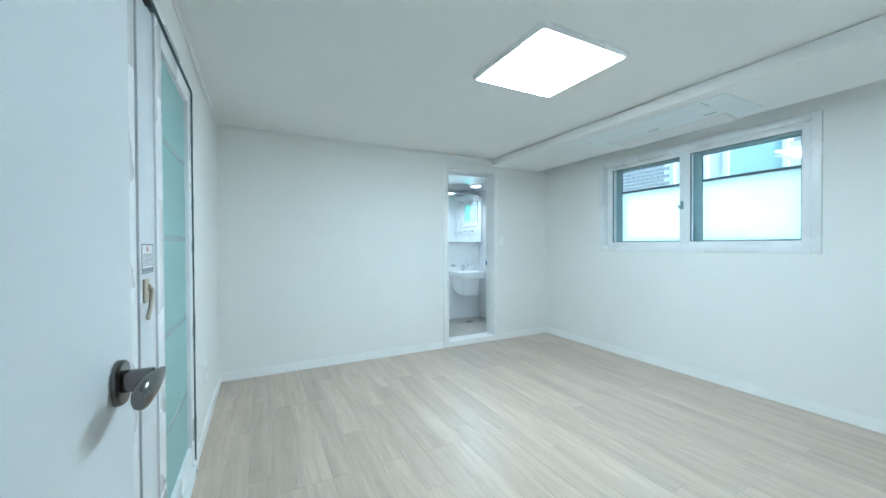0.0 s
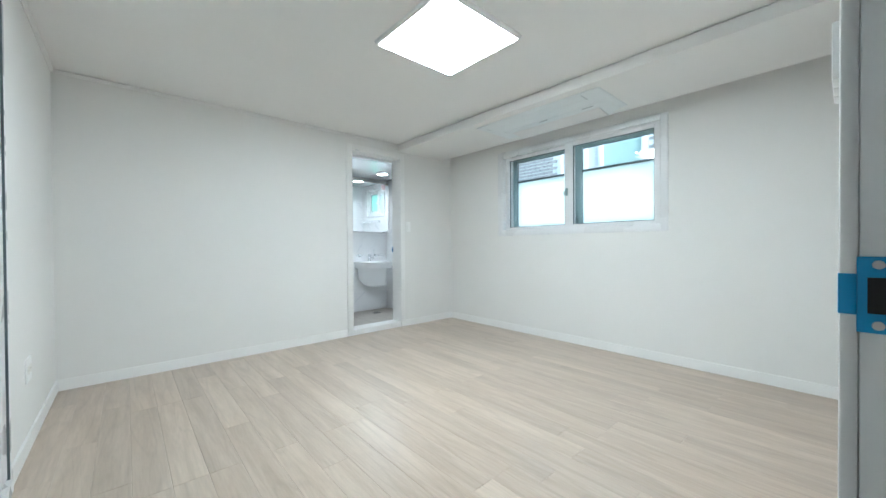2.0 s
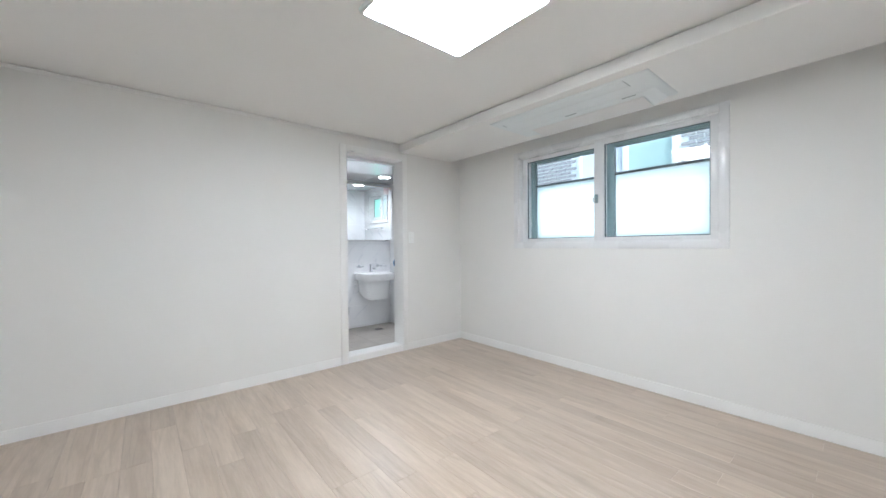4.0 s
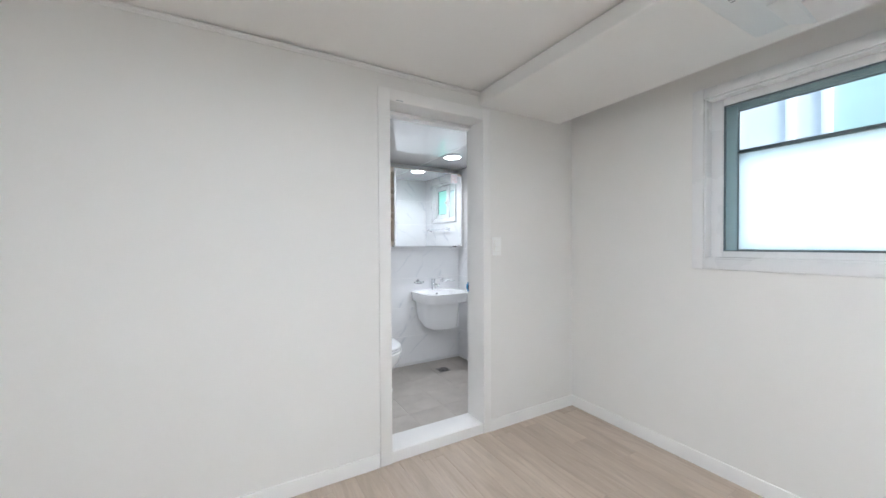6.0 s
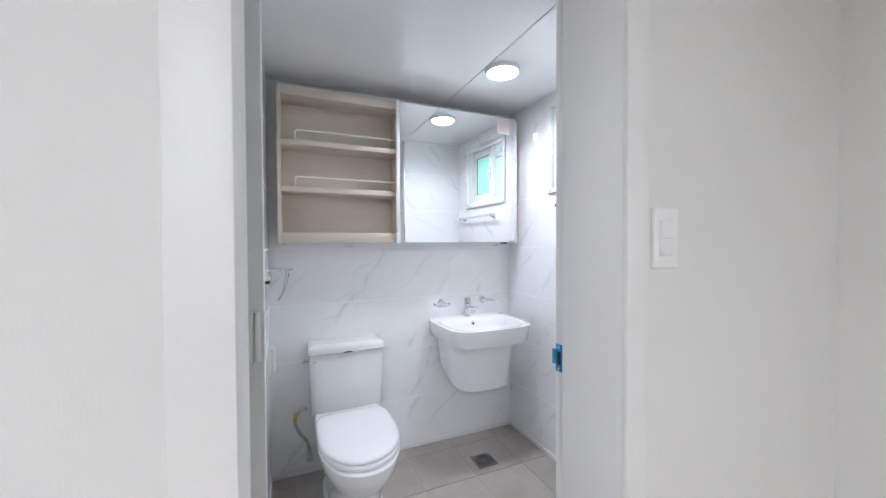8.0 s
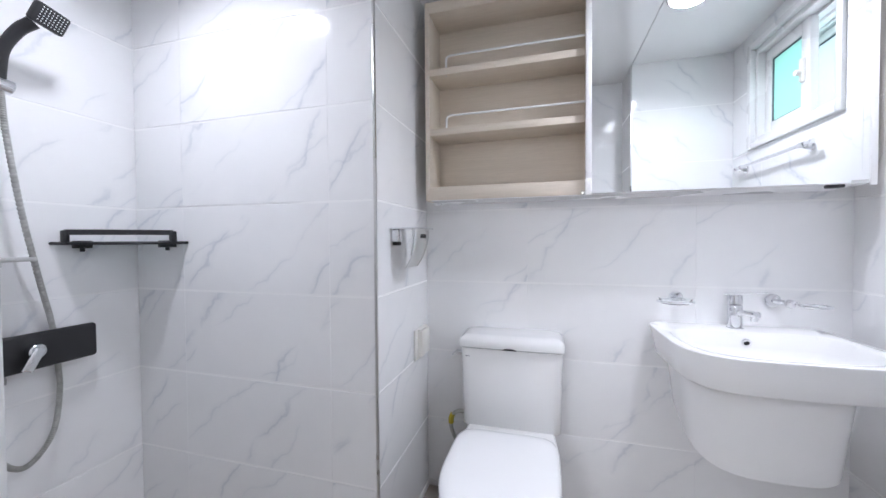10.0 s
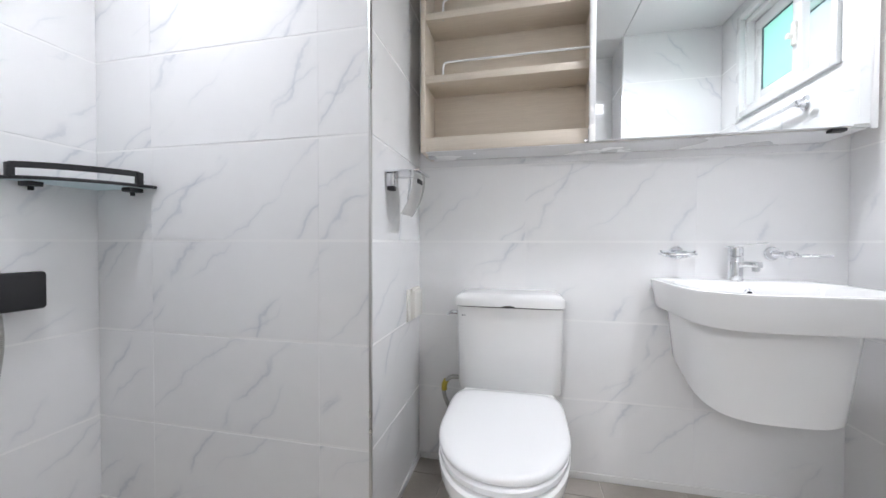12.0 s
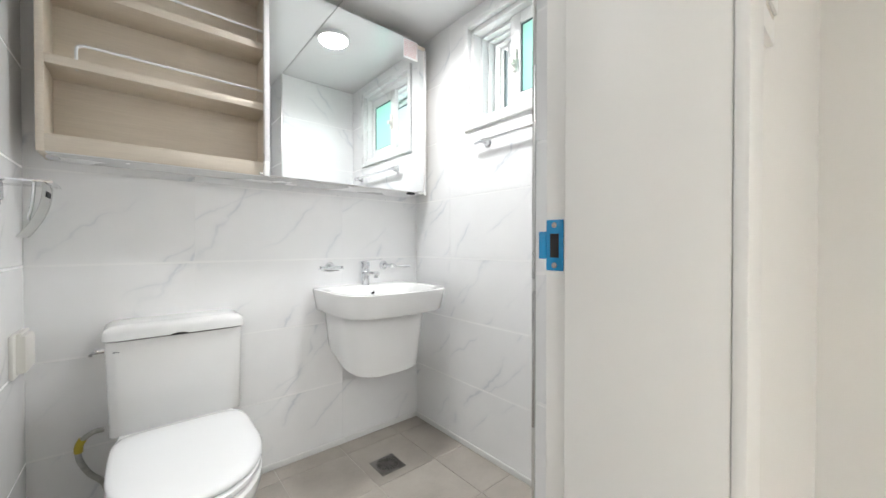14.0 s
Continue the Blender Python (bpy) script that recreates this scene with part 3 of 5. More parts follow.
text_bars(df2, "y", -0.0131, -1.403, -1.362, DTOP + 0.005, DTOP + 0.011, 1, INK, 5)

df1 = door_frame("door_frame", "white frame of the entrance doorway", E0, E1, SOUTH - 0.15, SOUTH, ETOP, w=0.06, sides=(1,))
part("door_stop", box(E1 - 0.010, E1, SOUTH - 0.13, SOUTH - 0.045, 0.0, ETOP, 0.002), TRIM, df1)
strike_plate(df1, E1, -3.640, 0.944, 1, -1)


def lever_handle(parent, face, sign):
    """Oval rose and short drop-shaped lever; built on the plane face(u, v, w): u along the leaf, v up, w off the leaf."""
    def ringp(u, v, w, ru, rv, p=2.6, n=28):
        out = []
        for i in range(n):
            a = 2 * math.pi * i / n
            c, s = math.cos(a), math.sin(a)
            k = (abs(c) ** p + abs(s) ** p) ** (-1 / p)
            out.append(face(u + ru * c * k, v + rv * s * k, w))
        return out
    part("rose", loft([ringp(0, 0, w, 0.023 * k, 0.036 * k) for w, k in ((0.0, 1.0), (0.006, 1.0), (0.010, 0.92), (0.011, 0.6))]), PEWTER, parent, "dark nickel oval rose")
    part("neck", loft([ringp(0, 0.002, w, 0.013, 0.017, 3.5) for w in (0.009, 0.030, 0.046)]), PEWTER, parent)
    rings = []
    for k in range(15):
        s = k / 14
        u = 0.034 - 0.098 * s
        r = 0.0022 + 0.0185 * math.sin(math.pi * min(0.98, 0.02 + 0.62 * s)) ** 0.85 * (1.0 if s < 0.9 else 1 - 3.2 * (s - 0.9))
        rings.append([face(u, 0.006 - 0.016 * s + r * 1.05 * math.cos(a), 0.052 - 0.004 * s + r * 0.62 * math.sin(a)) for a in [2 * math.pi * i / 20 for i in range(20)]])
    part("lever", loft(rings), PEWTER, parent, "drop-shaped dark nickel lever")


def slab_door(name, label, hinge, tip, thick, z0, z1):
    """A flush leaf from hinge to tip (plan points); returns the thing and a map from leaf axes to the world."""
    h, t_ = Vector((*hinge, 0)), Vector((*tip, 0))
    u = (t_ - h).normalized()
    n = Vector((u.y, -u.x, 0))   # the face towards +x when the leaf points north
    d = thing(name, (hinge[0], hinge[1], z0), label, "door", "", "structure")
    length = (t_ - h).length
    bm_ = bmesh.new()
    box(0, length, -thick, 0, z0, z1, 0.002, bm=bm_)
    m = Matrix(((u.x, n.x, 0, h.x), (u.y, n.y, 0, h.y), (0, 0, 1, 0), (0, 0, 0, 1)))
    bmesh.ops.transform(bm_, matrix=m, verts=bm_.verts)
    part("leaf", bm_, DOORWHITE, d)
    return d, (lambda a, v, w: h + u * a + n * w + Vector((0, 0, v))), length


d1, face1, ln = slab_door("door", "open white flush door standing beside the sliding doors", (-3.650, -3.612), (-3.571, -2.836), 0.036, 0.008, 2.03)
lever_handle(d1, lambda u, v, w: face1(ln - 0.054 + u, 0.956 + v, w), 1)
bm = bmesh.new()
for z in (0.945,):
    c0, c1 = face1(ln + 0.0005, z - 0.05, -0.026), face1(ln + 0.0012, z + 0.05, -0.010)
    box(min(c0.x, c1.x), max(c0.x, c1.x), min(c0.y, c1.y), max(c0.y, c1.y), c0.z, c1.z, bm=bm)
part("latch_face", bm, STEEL, d1)

d2 = thing("door", (D0, 0.25, 0.09), "white flush bathroom door folded back against the wall", "door", "", "structure")
part("leaf", box(D0 - 0.62, D0 + 0.016, 0.250, 0.286, 0.09, DTOP - 0.005, 0.003), DOORWHITE, d2)
for z in (0.35, 1.05, 1.75):
    part("hinge", rod((D0 + 0.004, 0.238, z - 0.045), (D0 + 0.004, 0.238, z + 0.045), 0.006), STEEL, d2)
    part("hinge_leaf", box(D0 - 0.003, D0 - 0.0005, 0.186, 0.252, z - 0.045, z + 0.045), STEEL, d2)


# ---- glass sliding doors in the west wall ----
sd = thing("sliding_door", (WEST, (SY0 + SY1) / 2, 0.05), "white framed sliding doors with green frosted glass and etched stripes", "sliding door", "", "structure")
part("outer_frame", box(WEST - 0.15, WEST + 0.010, SY1 - 0.010, SY1 + 0.022, 0.03, SZ1 + 0.02, 0.002), PVC, sd)
part("seal", box(WEST - 0.02, WEST + 0.0115, SY1 - 0.0125, SY1 - 0.0105, 0.05, SZ1 - 0.012, 0), GASKET, sd, "dark gap line round the frame")
part("outer_frame", box(WEST - 0.15, WEST + 0.010, SY0, SY0 + 0.03, 0.03, SZ1 + 0.02, 0.002), PVC, sd)
part("outer_frame", box(WEST - 0.15, WEST + 0.010, SY0 + 0.03, SY1 - 0.010, SZ1 - 0.008, SZ1 + 0.02, 0.002), PVC, sd)
part("seal", box(WEST - 0.02, WEST + 0.0115, SY0 + 0.03, SY1 - 0.0105, SZ1 - 0.0115, SZ1 - 0.0085, 0), GASKET, sd)
part("threshold", box(WEST - 0.15, WEST + 0.020, SY0 + 0.03, SY1 - 0.010, 0.0, 0.052, 0.003), PVC, sd, "white threshold rail")


def sash_door(y0, y1, x0, x1, left, right, glass_mat, stripe_x, handle=False):
    s = part("sash", box(x0, x1, y1 - right, y1, 0.055, SZ1 - 0.016, 0.004), PVC, sd)
    part("stile", box(x0, x1, y0, y0 + left, 0.055, SZ1 - 0.016, 0.004), PVC if not handle else PVCDARK, s)
    part("rail", box(x0 + 0.001, x1 - 0.001, y0 + left, y1 - right, SZ1 - 0.090, SZ1 - 0.016, 0.003), PVC, s)
    part("rail", box(x0 + 0.001, x1 - 0.001, y0 + left, y1 - right, 0.055, 0.155, 0.003), PVC, s)
    xm = (x0 + x1) / 2
    part("pane", box(xm - 0.004, xm + 0.004, y0 + left, y1 - right, 0.155, SZ1 - 0.09), glass_mat, s, "green frosted pane")
    for z in (0.44, 0.82, 1.21, 1.59):
        part("stripe", box(xm + 0.0041, xm + 0.0052, y0 + left, y1 - right, z - 0.012, z + 0.012), STRIPE, s)
        part("stripe_block", box(xm + 0.0041, xm + 0.0058, y1 - right - 0.155, y1 - right - 0.125, z - 0.017, z + 0.017), STRIPE, s)
    return s


sash_door(-2.09, SY1 - 0.0115, WEST - 0.042, WEST + 0.004, 0.09, 0.075, FROSTTEAL, 0)
s2 = sash_door(-2.42, -2.10, WEST - 0.110, WEST - 0.062, 0.03, 0.02, FROSTTEAL, 0)
s3 = sash_door(SY0 + 0.03, -2.30, WEST - 0.046, WEST - 0.002, 0.09, 0.085, FROSTTEAL, 0)
# flat stile; the shade of its turned face is painted in by the greyer PVC
hs = part("handle_stile", box(WEST - 0.046, WEST - 0.003, -2.268, -2.0925, 0.06, SZ1 - 0.03, 0.003), PVCDARK, sd, "stile that carries the handle, its shade painted as grey")
FX = WEST - 0.003
hd = part("latch_handle", box(FX, FX + 0.007, -2.245, -2.195, 1.000, 1.075, 0.003), TAN, hs, "tan plastic crescent handle")
part("latch_lever", tube(smooth_path([(FX + 0.006, -2.215, 1.050), (FX + 0.012, -2.200, 1.035), (FX + 0.013, -2.205, 1.000), (FX + 0.010, -2.235, 0.950)], 6), 0.007,
                         radius=lambda i, n: 0.0085 - 0.003 * i / n), TAN, hs)
lb = part("sticker", box(FX, FX + 0.0008, -2.252, -2.122, 1.090, 1.183), PAPERLABEL, hs, "white printed sticker with dark border")
for nm, bb in frame_bars("x", FX + 0.0006, FX + 0.0014, -2.252, -2.122, 1.090, 1.183, 0.004, 0):
    part("printed_border", bb, INK, lb)
text_bars(lb, "x", FX + 0.0014, -2.238, -2.138, 1.113, 1.153, 7, INK, 3)
part("sticker_mark", rod((FX + 0.0007, -2.19, 1.167), (FX + 0.0014, -2.19, 1.167), 0.009, n=16), REDINK, lb)
part("barcode", box(FX + 0.0008, FX + 0.0015, -2.244, -2.130, 1.095, 1.107), INK, lb)
part("roller_bracket", box(WEST - 0.02, WEST + 0.016, -2.22, -2.17, SZ1 - 0.045, SZ1 - 0.018, 0.003), HOLEBLACK, sd, "small black guide bracket at the top")


# ---- window of the room ----
AT = Vector((EAST, 0, 0))
w1 = thing("window", (0.1, (WY0 + WY1) / 2, WZ0), "white framed double sliding window with frosted lower panes", "window", "", "structure")
for nm, b in frame_bars("x", -0.010, 0.004, WY0 - 0.055, WY1 + 0.055, WZ0 - 0.055, WZ1 + 0.055, 0.056, 0.004):
    part("casing", b, PVC, w1)
for nm, b in frame_bars("x", 0.004, 0.255, WY0, WY1, WZ0, WZ1, 0.010, 0.002):
    part("frame", b, PVC, w1)


def sash(parent, x0, x1, y0, y1, z0, z1, ws, pane, wz, material=PVC, cut=None, lower=None):
    """A sliding sash; ws: stile widths at its low-y and high-y side. With cut, a dark bar parts a lower pane from the upper."""
    s = None
    a_, b_ = y0 + ws[0], y1 - ws[1]
    for a, b, c, d in ((y0, a_, z0, z1), (b_, y1, z0, z1), (a_, b_, z1 - wz, z1), (a_, b_, z0, z0 + wz)):
        ob = part("sash" if s is None else "sash_bar", box(x0, x1, a, b, c, d, 0.003), material, s or parent)
        s = s or ob
    xm = (x0 + x1) / 2
    for nm, bb in frame_bars("x", xm - 0.009, xm + 0.009, a_, b_, z0 + wz, z1 - wz, 0.005, 0.001):
        part("gasket", bb, GASKET, s)
    low = z0 + wz
    if cut:
        part("pane", box(xm - 0.003, xm + 0.003, a_, b_, low, cut - 0.010), lower, s, "white frosted pane")
        part("glazing_bar", box(x0 - 0.002, x1, a_, b_, cut - 0.010, cut + 0.010, 0.002), DARKBAR, s, "dark glazing bar")
        low = cut + 0.010
    g = part("pane", box(xm - 0.003, xm + 0.003, a_, b_, low, z1 - wz), pane, s)
    g.visible_shadow = False
    return s


sash(w1, 0.018, 0.052, WY0 + 0.010, -1.700, WZ0 + 0.002, WZ1 - 0.006, (0.047, 0.088), CLEAR, 0.038)
sash(w1, 0.060, 0.094, -1.779, WY1 - 0.010, WZ0 + 0.002, WZ1 - 0.006, (0.070, 0.055), CLEAR, 0.040)
sash(w1, 0.170, 0.200, WY0 + 0.010, -1.723, WZ0 + 0.010, WZ1 - 0.012, (0.034, 0.085), TEALGLASS, 0.035, OUTFRAME, 1.748, FROST)
sash(w1, 0.206, 0.236, -1.779, WY1 - 0.010, WZ0 + 0.010, WZ1 - 0.012, (0.048, 0.062), TEALGLASS, 0.035, OUTFRAME, 1.748, FROST)
wl = part("catch", box(0.005, 0.018, -1.738, -1.708, 1.490, 1.565, 0.005), OUTFRAME, w1, "dark grey sliding catch")
part("catch_lever", rod((0.004, -1.699, 1.535), (0.030, -1.690, 1.505), 0.007), STEEL, wl)


AT = Vector((0, 0, 0))

# ---- room fittings ----
def square_light():
    cx, cy, a = -1.868, -2.040, 0.297
    t_ = thing("ceiling_light", (cx, cy, CEIL), "square flush LED ceiling light with a thin grey-white frame, switched on", "ceiling light")

    def sq(h, z, r=0.02):
        pts = []
        for k, (sx, sy) in enumerate(((1, 1), (-1, 1), (-1, -1), (1, -1))):
            for i in range(5):
                a_ = math.pi / 2 * (k + i / 4)
                pts.append((cx + sx * (h - r) + r * math.cos(a_), cy + sy * (h - r) + r * math.sin(a_), z))
        return pts
    part("frame", loft([sq(a + 0.018, CEIL), sq(a + 0.018, CEIL - 0.006), sq(a + 0.013, CEIL - 0.019), sq(a + 0.009, CEIL - 0.022), sq(a, CEIL - 0.022), sq(a, CEIL - 0.010)], cap0=False, cap1=False), PVC, t_)
    part("diffuser", loft([sq(a - 0.001, CEIL - 0.016, 0.008), sq(a - 0.003, CEIL - 0.0205, 0.008)]), ROOMLIT, t_, "glowing white diffuser")


square_light()


def air_conditioner():
    x0, x1, y0, y1, z = -0.735, -0.225, -2.425, -1.215, BEAM_Z
    t_ = thing("air_conditioner", ((x0 + x1) / 2, (y0 + y1) / 2, z), "white one-way cassette air conditioner set in the ceiling drop", "air conditioner")
    bm_ = loft([[(x0, y0, z), (x1, y0, z), (x1, y1, z), (x0, y1, z)], [(x0, y0, z - 0.004), (x1, y0, z - 0.004), (x1, y1, z - 0.004), (x0, y1, z - 0.004)],
                [(x0 + 0.014, y0 + 0.014, z - 0.014), (x1 - 0.014, y0 + 0.014, z - 0.014), (x1 - 0.014, y1 - 0.014, z - 0.014), (x0 + 0.014, y1 - 0.014, z - 0.014)]])
    part("panel", bm_, AIRCON, t_)
    gx0, gx1, gy0, gy1 = x0 + 0.018, x0 + 0.130, y0 + 0.145, y1 - 0.175
    # no recess here: a flat grey sheet gives the flap's edge its shade
    part("intake_gap", box(gx0, gx1, gy0, gy1, z - 0.0148, z - 0.0135), AIRGREY, t_, "flat grey sheet painted as the shade round the intake flap")
    part("intake_flap", box(gx0 - 0.004, gx1 - 0.004, gy0 + 0.004, gy1 - 0.004, z - 0.018, z - 0.0145, 0.0015), AIRCON, t_)
    ox0, ox1 = x0 + 0.262, x1 - 0.015
    ya, yb = gy0 - 0.09, gy1 + 0.06

    def tray(inx, iny, dz, dz1=0.0):
        return [(ox0 + inx, ya + iny, z - 0.0140 - dz), (ox1 - inx * 0.4, ya + iny, z - 0.0140 - dz - dz1), (ox1 - inx * 0.4, yb - iny, z - 0.0140 - dz - dz1), (ox0 + inx, yb - iny, z - 0.0140 - dz)]
    part("vane_surround", loft([tray(0, 0, 0), tray(0.004, 0.006, 0.004), tray(0.034, 0.075, 0.022, 0.016), tray(0.036, 0.078, 0.020, 0.016)], cap0=False), AIRCON, t_)
    part("air_vane", loft([tray(0.044, 0.088, 0.019, 0.016), tray(0.044, 0.088, 0.024, 0.018), tray(0.048, 0.092, 0.026, 0.019)]), VANE, t_, "long pinkish-white air vane")
    for y in (-1.79, -2.207):
        part("vane_clip", box(ox0 + 0.008, ox0 + 0.012, y - 0.045, y + 0.045, z - 0.0240, z - 0.0135), AIRGREY, t_)
    for i in range(3):
        part("indicator", box(x0 + 0.085 + 0.02 * i, x0 + 0.093 + 0.02 * i, y1 - 0.075, y1 - 0.062, z - 0.0150, z - 0.0135), AIRGREY, t_)


air_conditioner()


def wall_switch(x, z):
    t_ = thing("light_switch", (x, 0, z), "white two-gang light switch on the papered wall", "light switch")
    part("plate", box(x - 0.036, x + 0.036, -0.008, 0.0, z - 0.060, z + 0.060, 0.003), SWITCHW, t_)
    part("rocker_surround", box(x - 0.021, x + 0.021, -0.0092, -0.0075, z - 0.036, z + 0.036, 0.0006), IVORY, t_)
    for k in (-1, 1):
        part("rocker", box(x - 0.019, x + 0.019, -0.0125, -0.009, z + k * 0.0175 - 0.0165, z + k * 0.0175 + 0.0165, 0.0012), SWITCHW, t_)


wall_switch(-0.687, 1.226)


def double_switch(x, z):
    t_ = thing("light_switch", (x, SOUTH, z), "white light switch beside the entrance doorway", "light switch")
    part("plate", box(x - 0.060, x + 0.060, SOUTH, SOUTH + 0.010, z - 0.037, z + 0.037, 0.003), SWITCHW, t_)
    for k in (-1, 0, 1):
        part("rocker", box(x + k * 0.034 - 0.0165, x + k * 0.034 + 0.0165, SOUTH + 0.0095, SOUTH + 0.018, z - 0.030, z + 0.030, 0.002), SWITCHW, t_)


double_switch(-2.715, 1.188)


def wall_outlet(y, z):
    t_ = thing("wall_outlet", (WEST, y, z), "white wall outlet low on the papered wall", "wall outlet")
    part("plate", box(WEST, WEST + 0.008, y - 0.058, y + 0.058, z - 0.060, z + 0.060, 0.003), SWITCHW, t_)
    for k in (-1, 1):
        sk = part("socket", rod((WEST + 0.0079, y + k * 0.026, z), (WEST + 0.0095, y + k * 0.026, z), 0.021), IVORY, t_)
        for q in (-1, 1):
            part("pin_hole", rod((WEST + 0.0094, y + k * 0.026 + q * 0.0095, z), (WEST + 0.0098, y + k * 0.026 + q * 0.0095, z), 0.0025, n=10), HOLEBLACK, sk)


wall_outlet(-0.93, 0.39)


AT = Vector(BATH_AT)
# ---- bathroom: lamps ----
def round_light(x, y, glow):
    t_ = thing("ceiling_light", (x, y, BCEIL), "round white LED ceiling light, switched on", "ceiling light", "round lights of the bathroom")
    prof = ((0.088, 0.0), (0.088, 0.012), (0.084, 0.018), (0.079, 0.020), (0.077, 0.016))
    part("rim", loft([circle_ring((x, y, BCEIL - h), (0, 0, 1), r, 40) for r, h in prof], cap0=False, cap1=False), PVC, t_)
    part("diffuser", loft([circle_ring((x, y, BCEIL - h), (0, 0, 1), r, 40) for r, h in ((0.077, 0.010), (0.077, 0.017), (0.068, 0.020))]), glow, t_, "glowing white diffuser")


round_light(-0.36, 1.09, BATHLIT)
round_light(-2.0, 0.73, SHOWERLIT)


# ---- bathroom window ----
y0, y1, z0, z1 = BW
w2 = thing("window", (BX1, (y0 + y1) / 2, z0), "small white sliding window with green frosted glass, half open", "window", "", "structure")
for nm, b in frame_bars("x", BX1 - 0.014, BX1 + T + 0.002, y0 - 0.028, y1 + 0.028, z0 - 0.028, z1 + 0.028, 0.030, 0.004):
    part("casing", b, PVC, w2)
for nm, b in frame_bars("x", BX1 + T + 0.002, 0.405, y0 - 0.010, y1 + 0.010, z0 - 0.0, z1 + 0.005, 0.030, 0.003):
    part("frame", b, PVC, w2)
for k, xa in enumerate((0.125, 0.175, 0.225, 0.275)):
    part("track", box(xa, xa + 0.006, y0 + 0.02, y1 - 0.02, z0 + 0.029, z0 + 0.042, 0.001), PVC, w2)
    part("track", box(xa, xa + 0.006, y0 + 0.02, y1 - 0.02, z1 - 0.037, z1 - 0.024, 0.001), PVC, w2)
    part("track", box(xa, xa + 0.006, y1 - 0.032, y1 - 0.019, z0 + 0.03, z1 - 0.03, 0.001), PVC, w2)
s = sash(w2, 0.105, 0.135, y0 + 0.022, 0.990, z0 + 0.034, z1 - 0.030, (0.045, 0.055), BATHFROST, 0.052)
s = sash(w2, 0.255, 0.285, y0 + 0.022, 1.130, z0 + 0.034, z1 - 0.030, (0.036, 0.036), FROST, 0.034)
# narrow dark upright in the gap north of the sashes
part("dark_upright", box(0.300, 0.318, 1.180, 1.190, z0 + 0.03, z1 - 0.03, 0.002), DARKBAR, w2, "dark upright bar at the north side of the opening")
ct = part("catch", box(0.088, 0.106, 0.948, 0.970, 1.76, 1.86, 0.006), IVORY, w2, "cream window catch")
part("catch_knob", rod((0.090, 0.959, 1.80), (0.070, 0.959, 1.80), 0.012), IVORY, ct)


# ---- mirror cabinet ----
def mirror_cabinet():
    x0, xm, x1 = -1.420, -0.805, 0.006
    z0_, z1_, yf, yb = 1.270, 2.060, 1.500, BY1
    t_ = thing("mirror_cabinet", (-0.7, yb, z0_), "wall cabinet with open pale wood shelves and a sliding mirror door", "cabinet")
    part("side_panel", box(x0, x0 + 0.018, yf, yb, z0_ - 0.008, z1_, 0.001), CABWOOD, t_)
    part("side_panel", box(x1 - 0.018, x1, yf, yb, z0_, z1_, 0.001), CABWOOD, t_)
    part("divider", box(xm + 0.01, xm + 0.025, yf + 0.004, yb, z0_ + 0.02, z1_ - 0.02, 0.001), CABWOOD, t_)
    part("top_panel", box(x0 + 0.018, x1 - 0.018, yf, yb, z1_ - 0.045, z1_, 0.001), CABWOOD, t_)
    part("bottom_panel", box(x0 + 0.018, x1 - 0.018, yf, yb, z0_ - 0.006, z0_ + 0.046, 0.001), CABWOOD, t_)
    part("underside", box(x0 + 0.019, x1 - 0.019, yf + 0.004, yb - 0.002, z0_ - 0.0095, z0_ - 0.0065), PVC, t_, "white underside of the cabinet")
    part("back_panel", box(x0 + 0.018, x1 - 0.018, yb - 0.010, yb, z0_ + 0.048, z1_ - 0.045), CABWOOD, t_)
    for z in (1.526, 1.766):
        part("shelf", box(x0 + 0.018, xm + 0.010, yf + 0.003, yb - 0.010, z, z + 0.027, 0.001), CABWOOD, t_)
        pts = [(x0 + 0.085, yf + 0.016, z + 0.024), (x0 + 0.085, yf + 0.016, z + 0.062), (x0 + 0.090, yf + 0.016, z + 0.074), (x0 + 0.102, yf + 0.016, z + 0.079)]
        pts = smooth_path(pts, 6) + [Vector((xm + 0.0, yf + 0.016, z + 0.079))]
        part("guard_rail", tube(pts, 0.0042), PVC, t_, "thin white guard rail")
        part("rail_screw", rod((x0 + 0.085, yf + 0.016, z - 0.0015), (x0 + 0.085, yf + 0.016, z + 0.002), 0.004, n=12), STEEL, t_)
    part("bracket", box(x0 + 0.012, x0 + 0.040, yf + 0.06, yf + 0.10, z0_ - 0.018, z0_ + 0.001, 0.003), PVCDARK, t_)
    # right fixed mirror strip and the sliding door in front
    part("fixed_mirror", box(-0.064, x1 - 0.012, yf - 0.004, yf + 0.001, z0_ - 0.008, z1_ - 0.025), MIRROR, t_, "fixed mirror strip")
    part("edge_strip", box(x1 - 0.014, x1 + 0.002, yf - 0.008, yf + 0.004, z0_ - 0.012, z1_ - 0.022, 0.002), PVC, t_)
    d = part("mirror_door", box(xm + 0.004, -0.064, 1.478, 1.489, z0_ - 0.008, z1_ - 0.004, 0.001), PVC, t_, "sliding mirror door")
    part("mirror", box(xm + 0.014, -0.066, 1.4745, 1.4785, z0_ - 0.006, z1_ - 0.006), MIRROR, d, "clear silvered mirror")
    part("edge_strip", box(xm - 0.006, xm + 0.014, 1.471, 1.490, z0_ - 0.011, z1_ - 0.002, 0.003), PVC, d, "white door edge strip")
    part("finger_guard", box(xm - 0.007, xm + 0.013, 1.469, 1.4915, z0_ - 0.012, z0_ + 0.048, 0.003), SWITCHW, d)
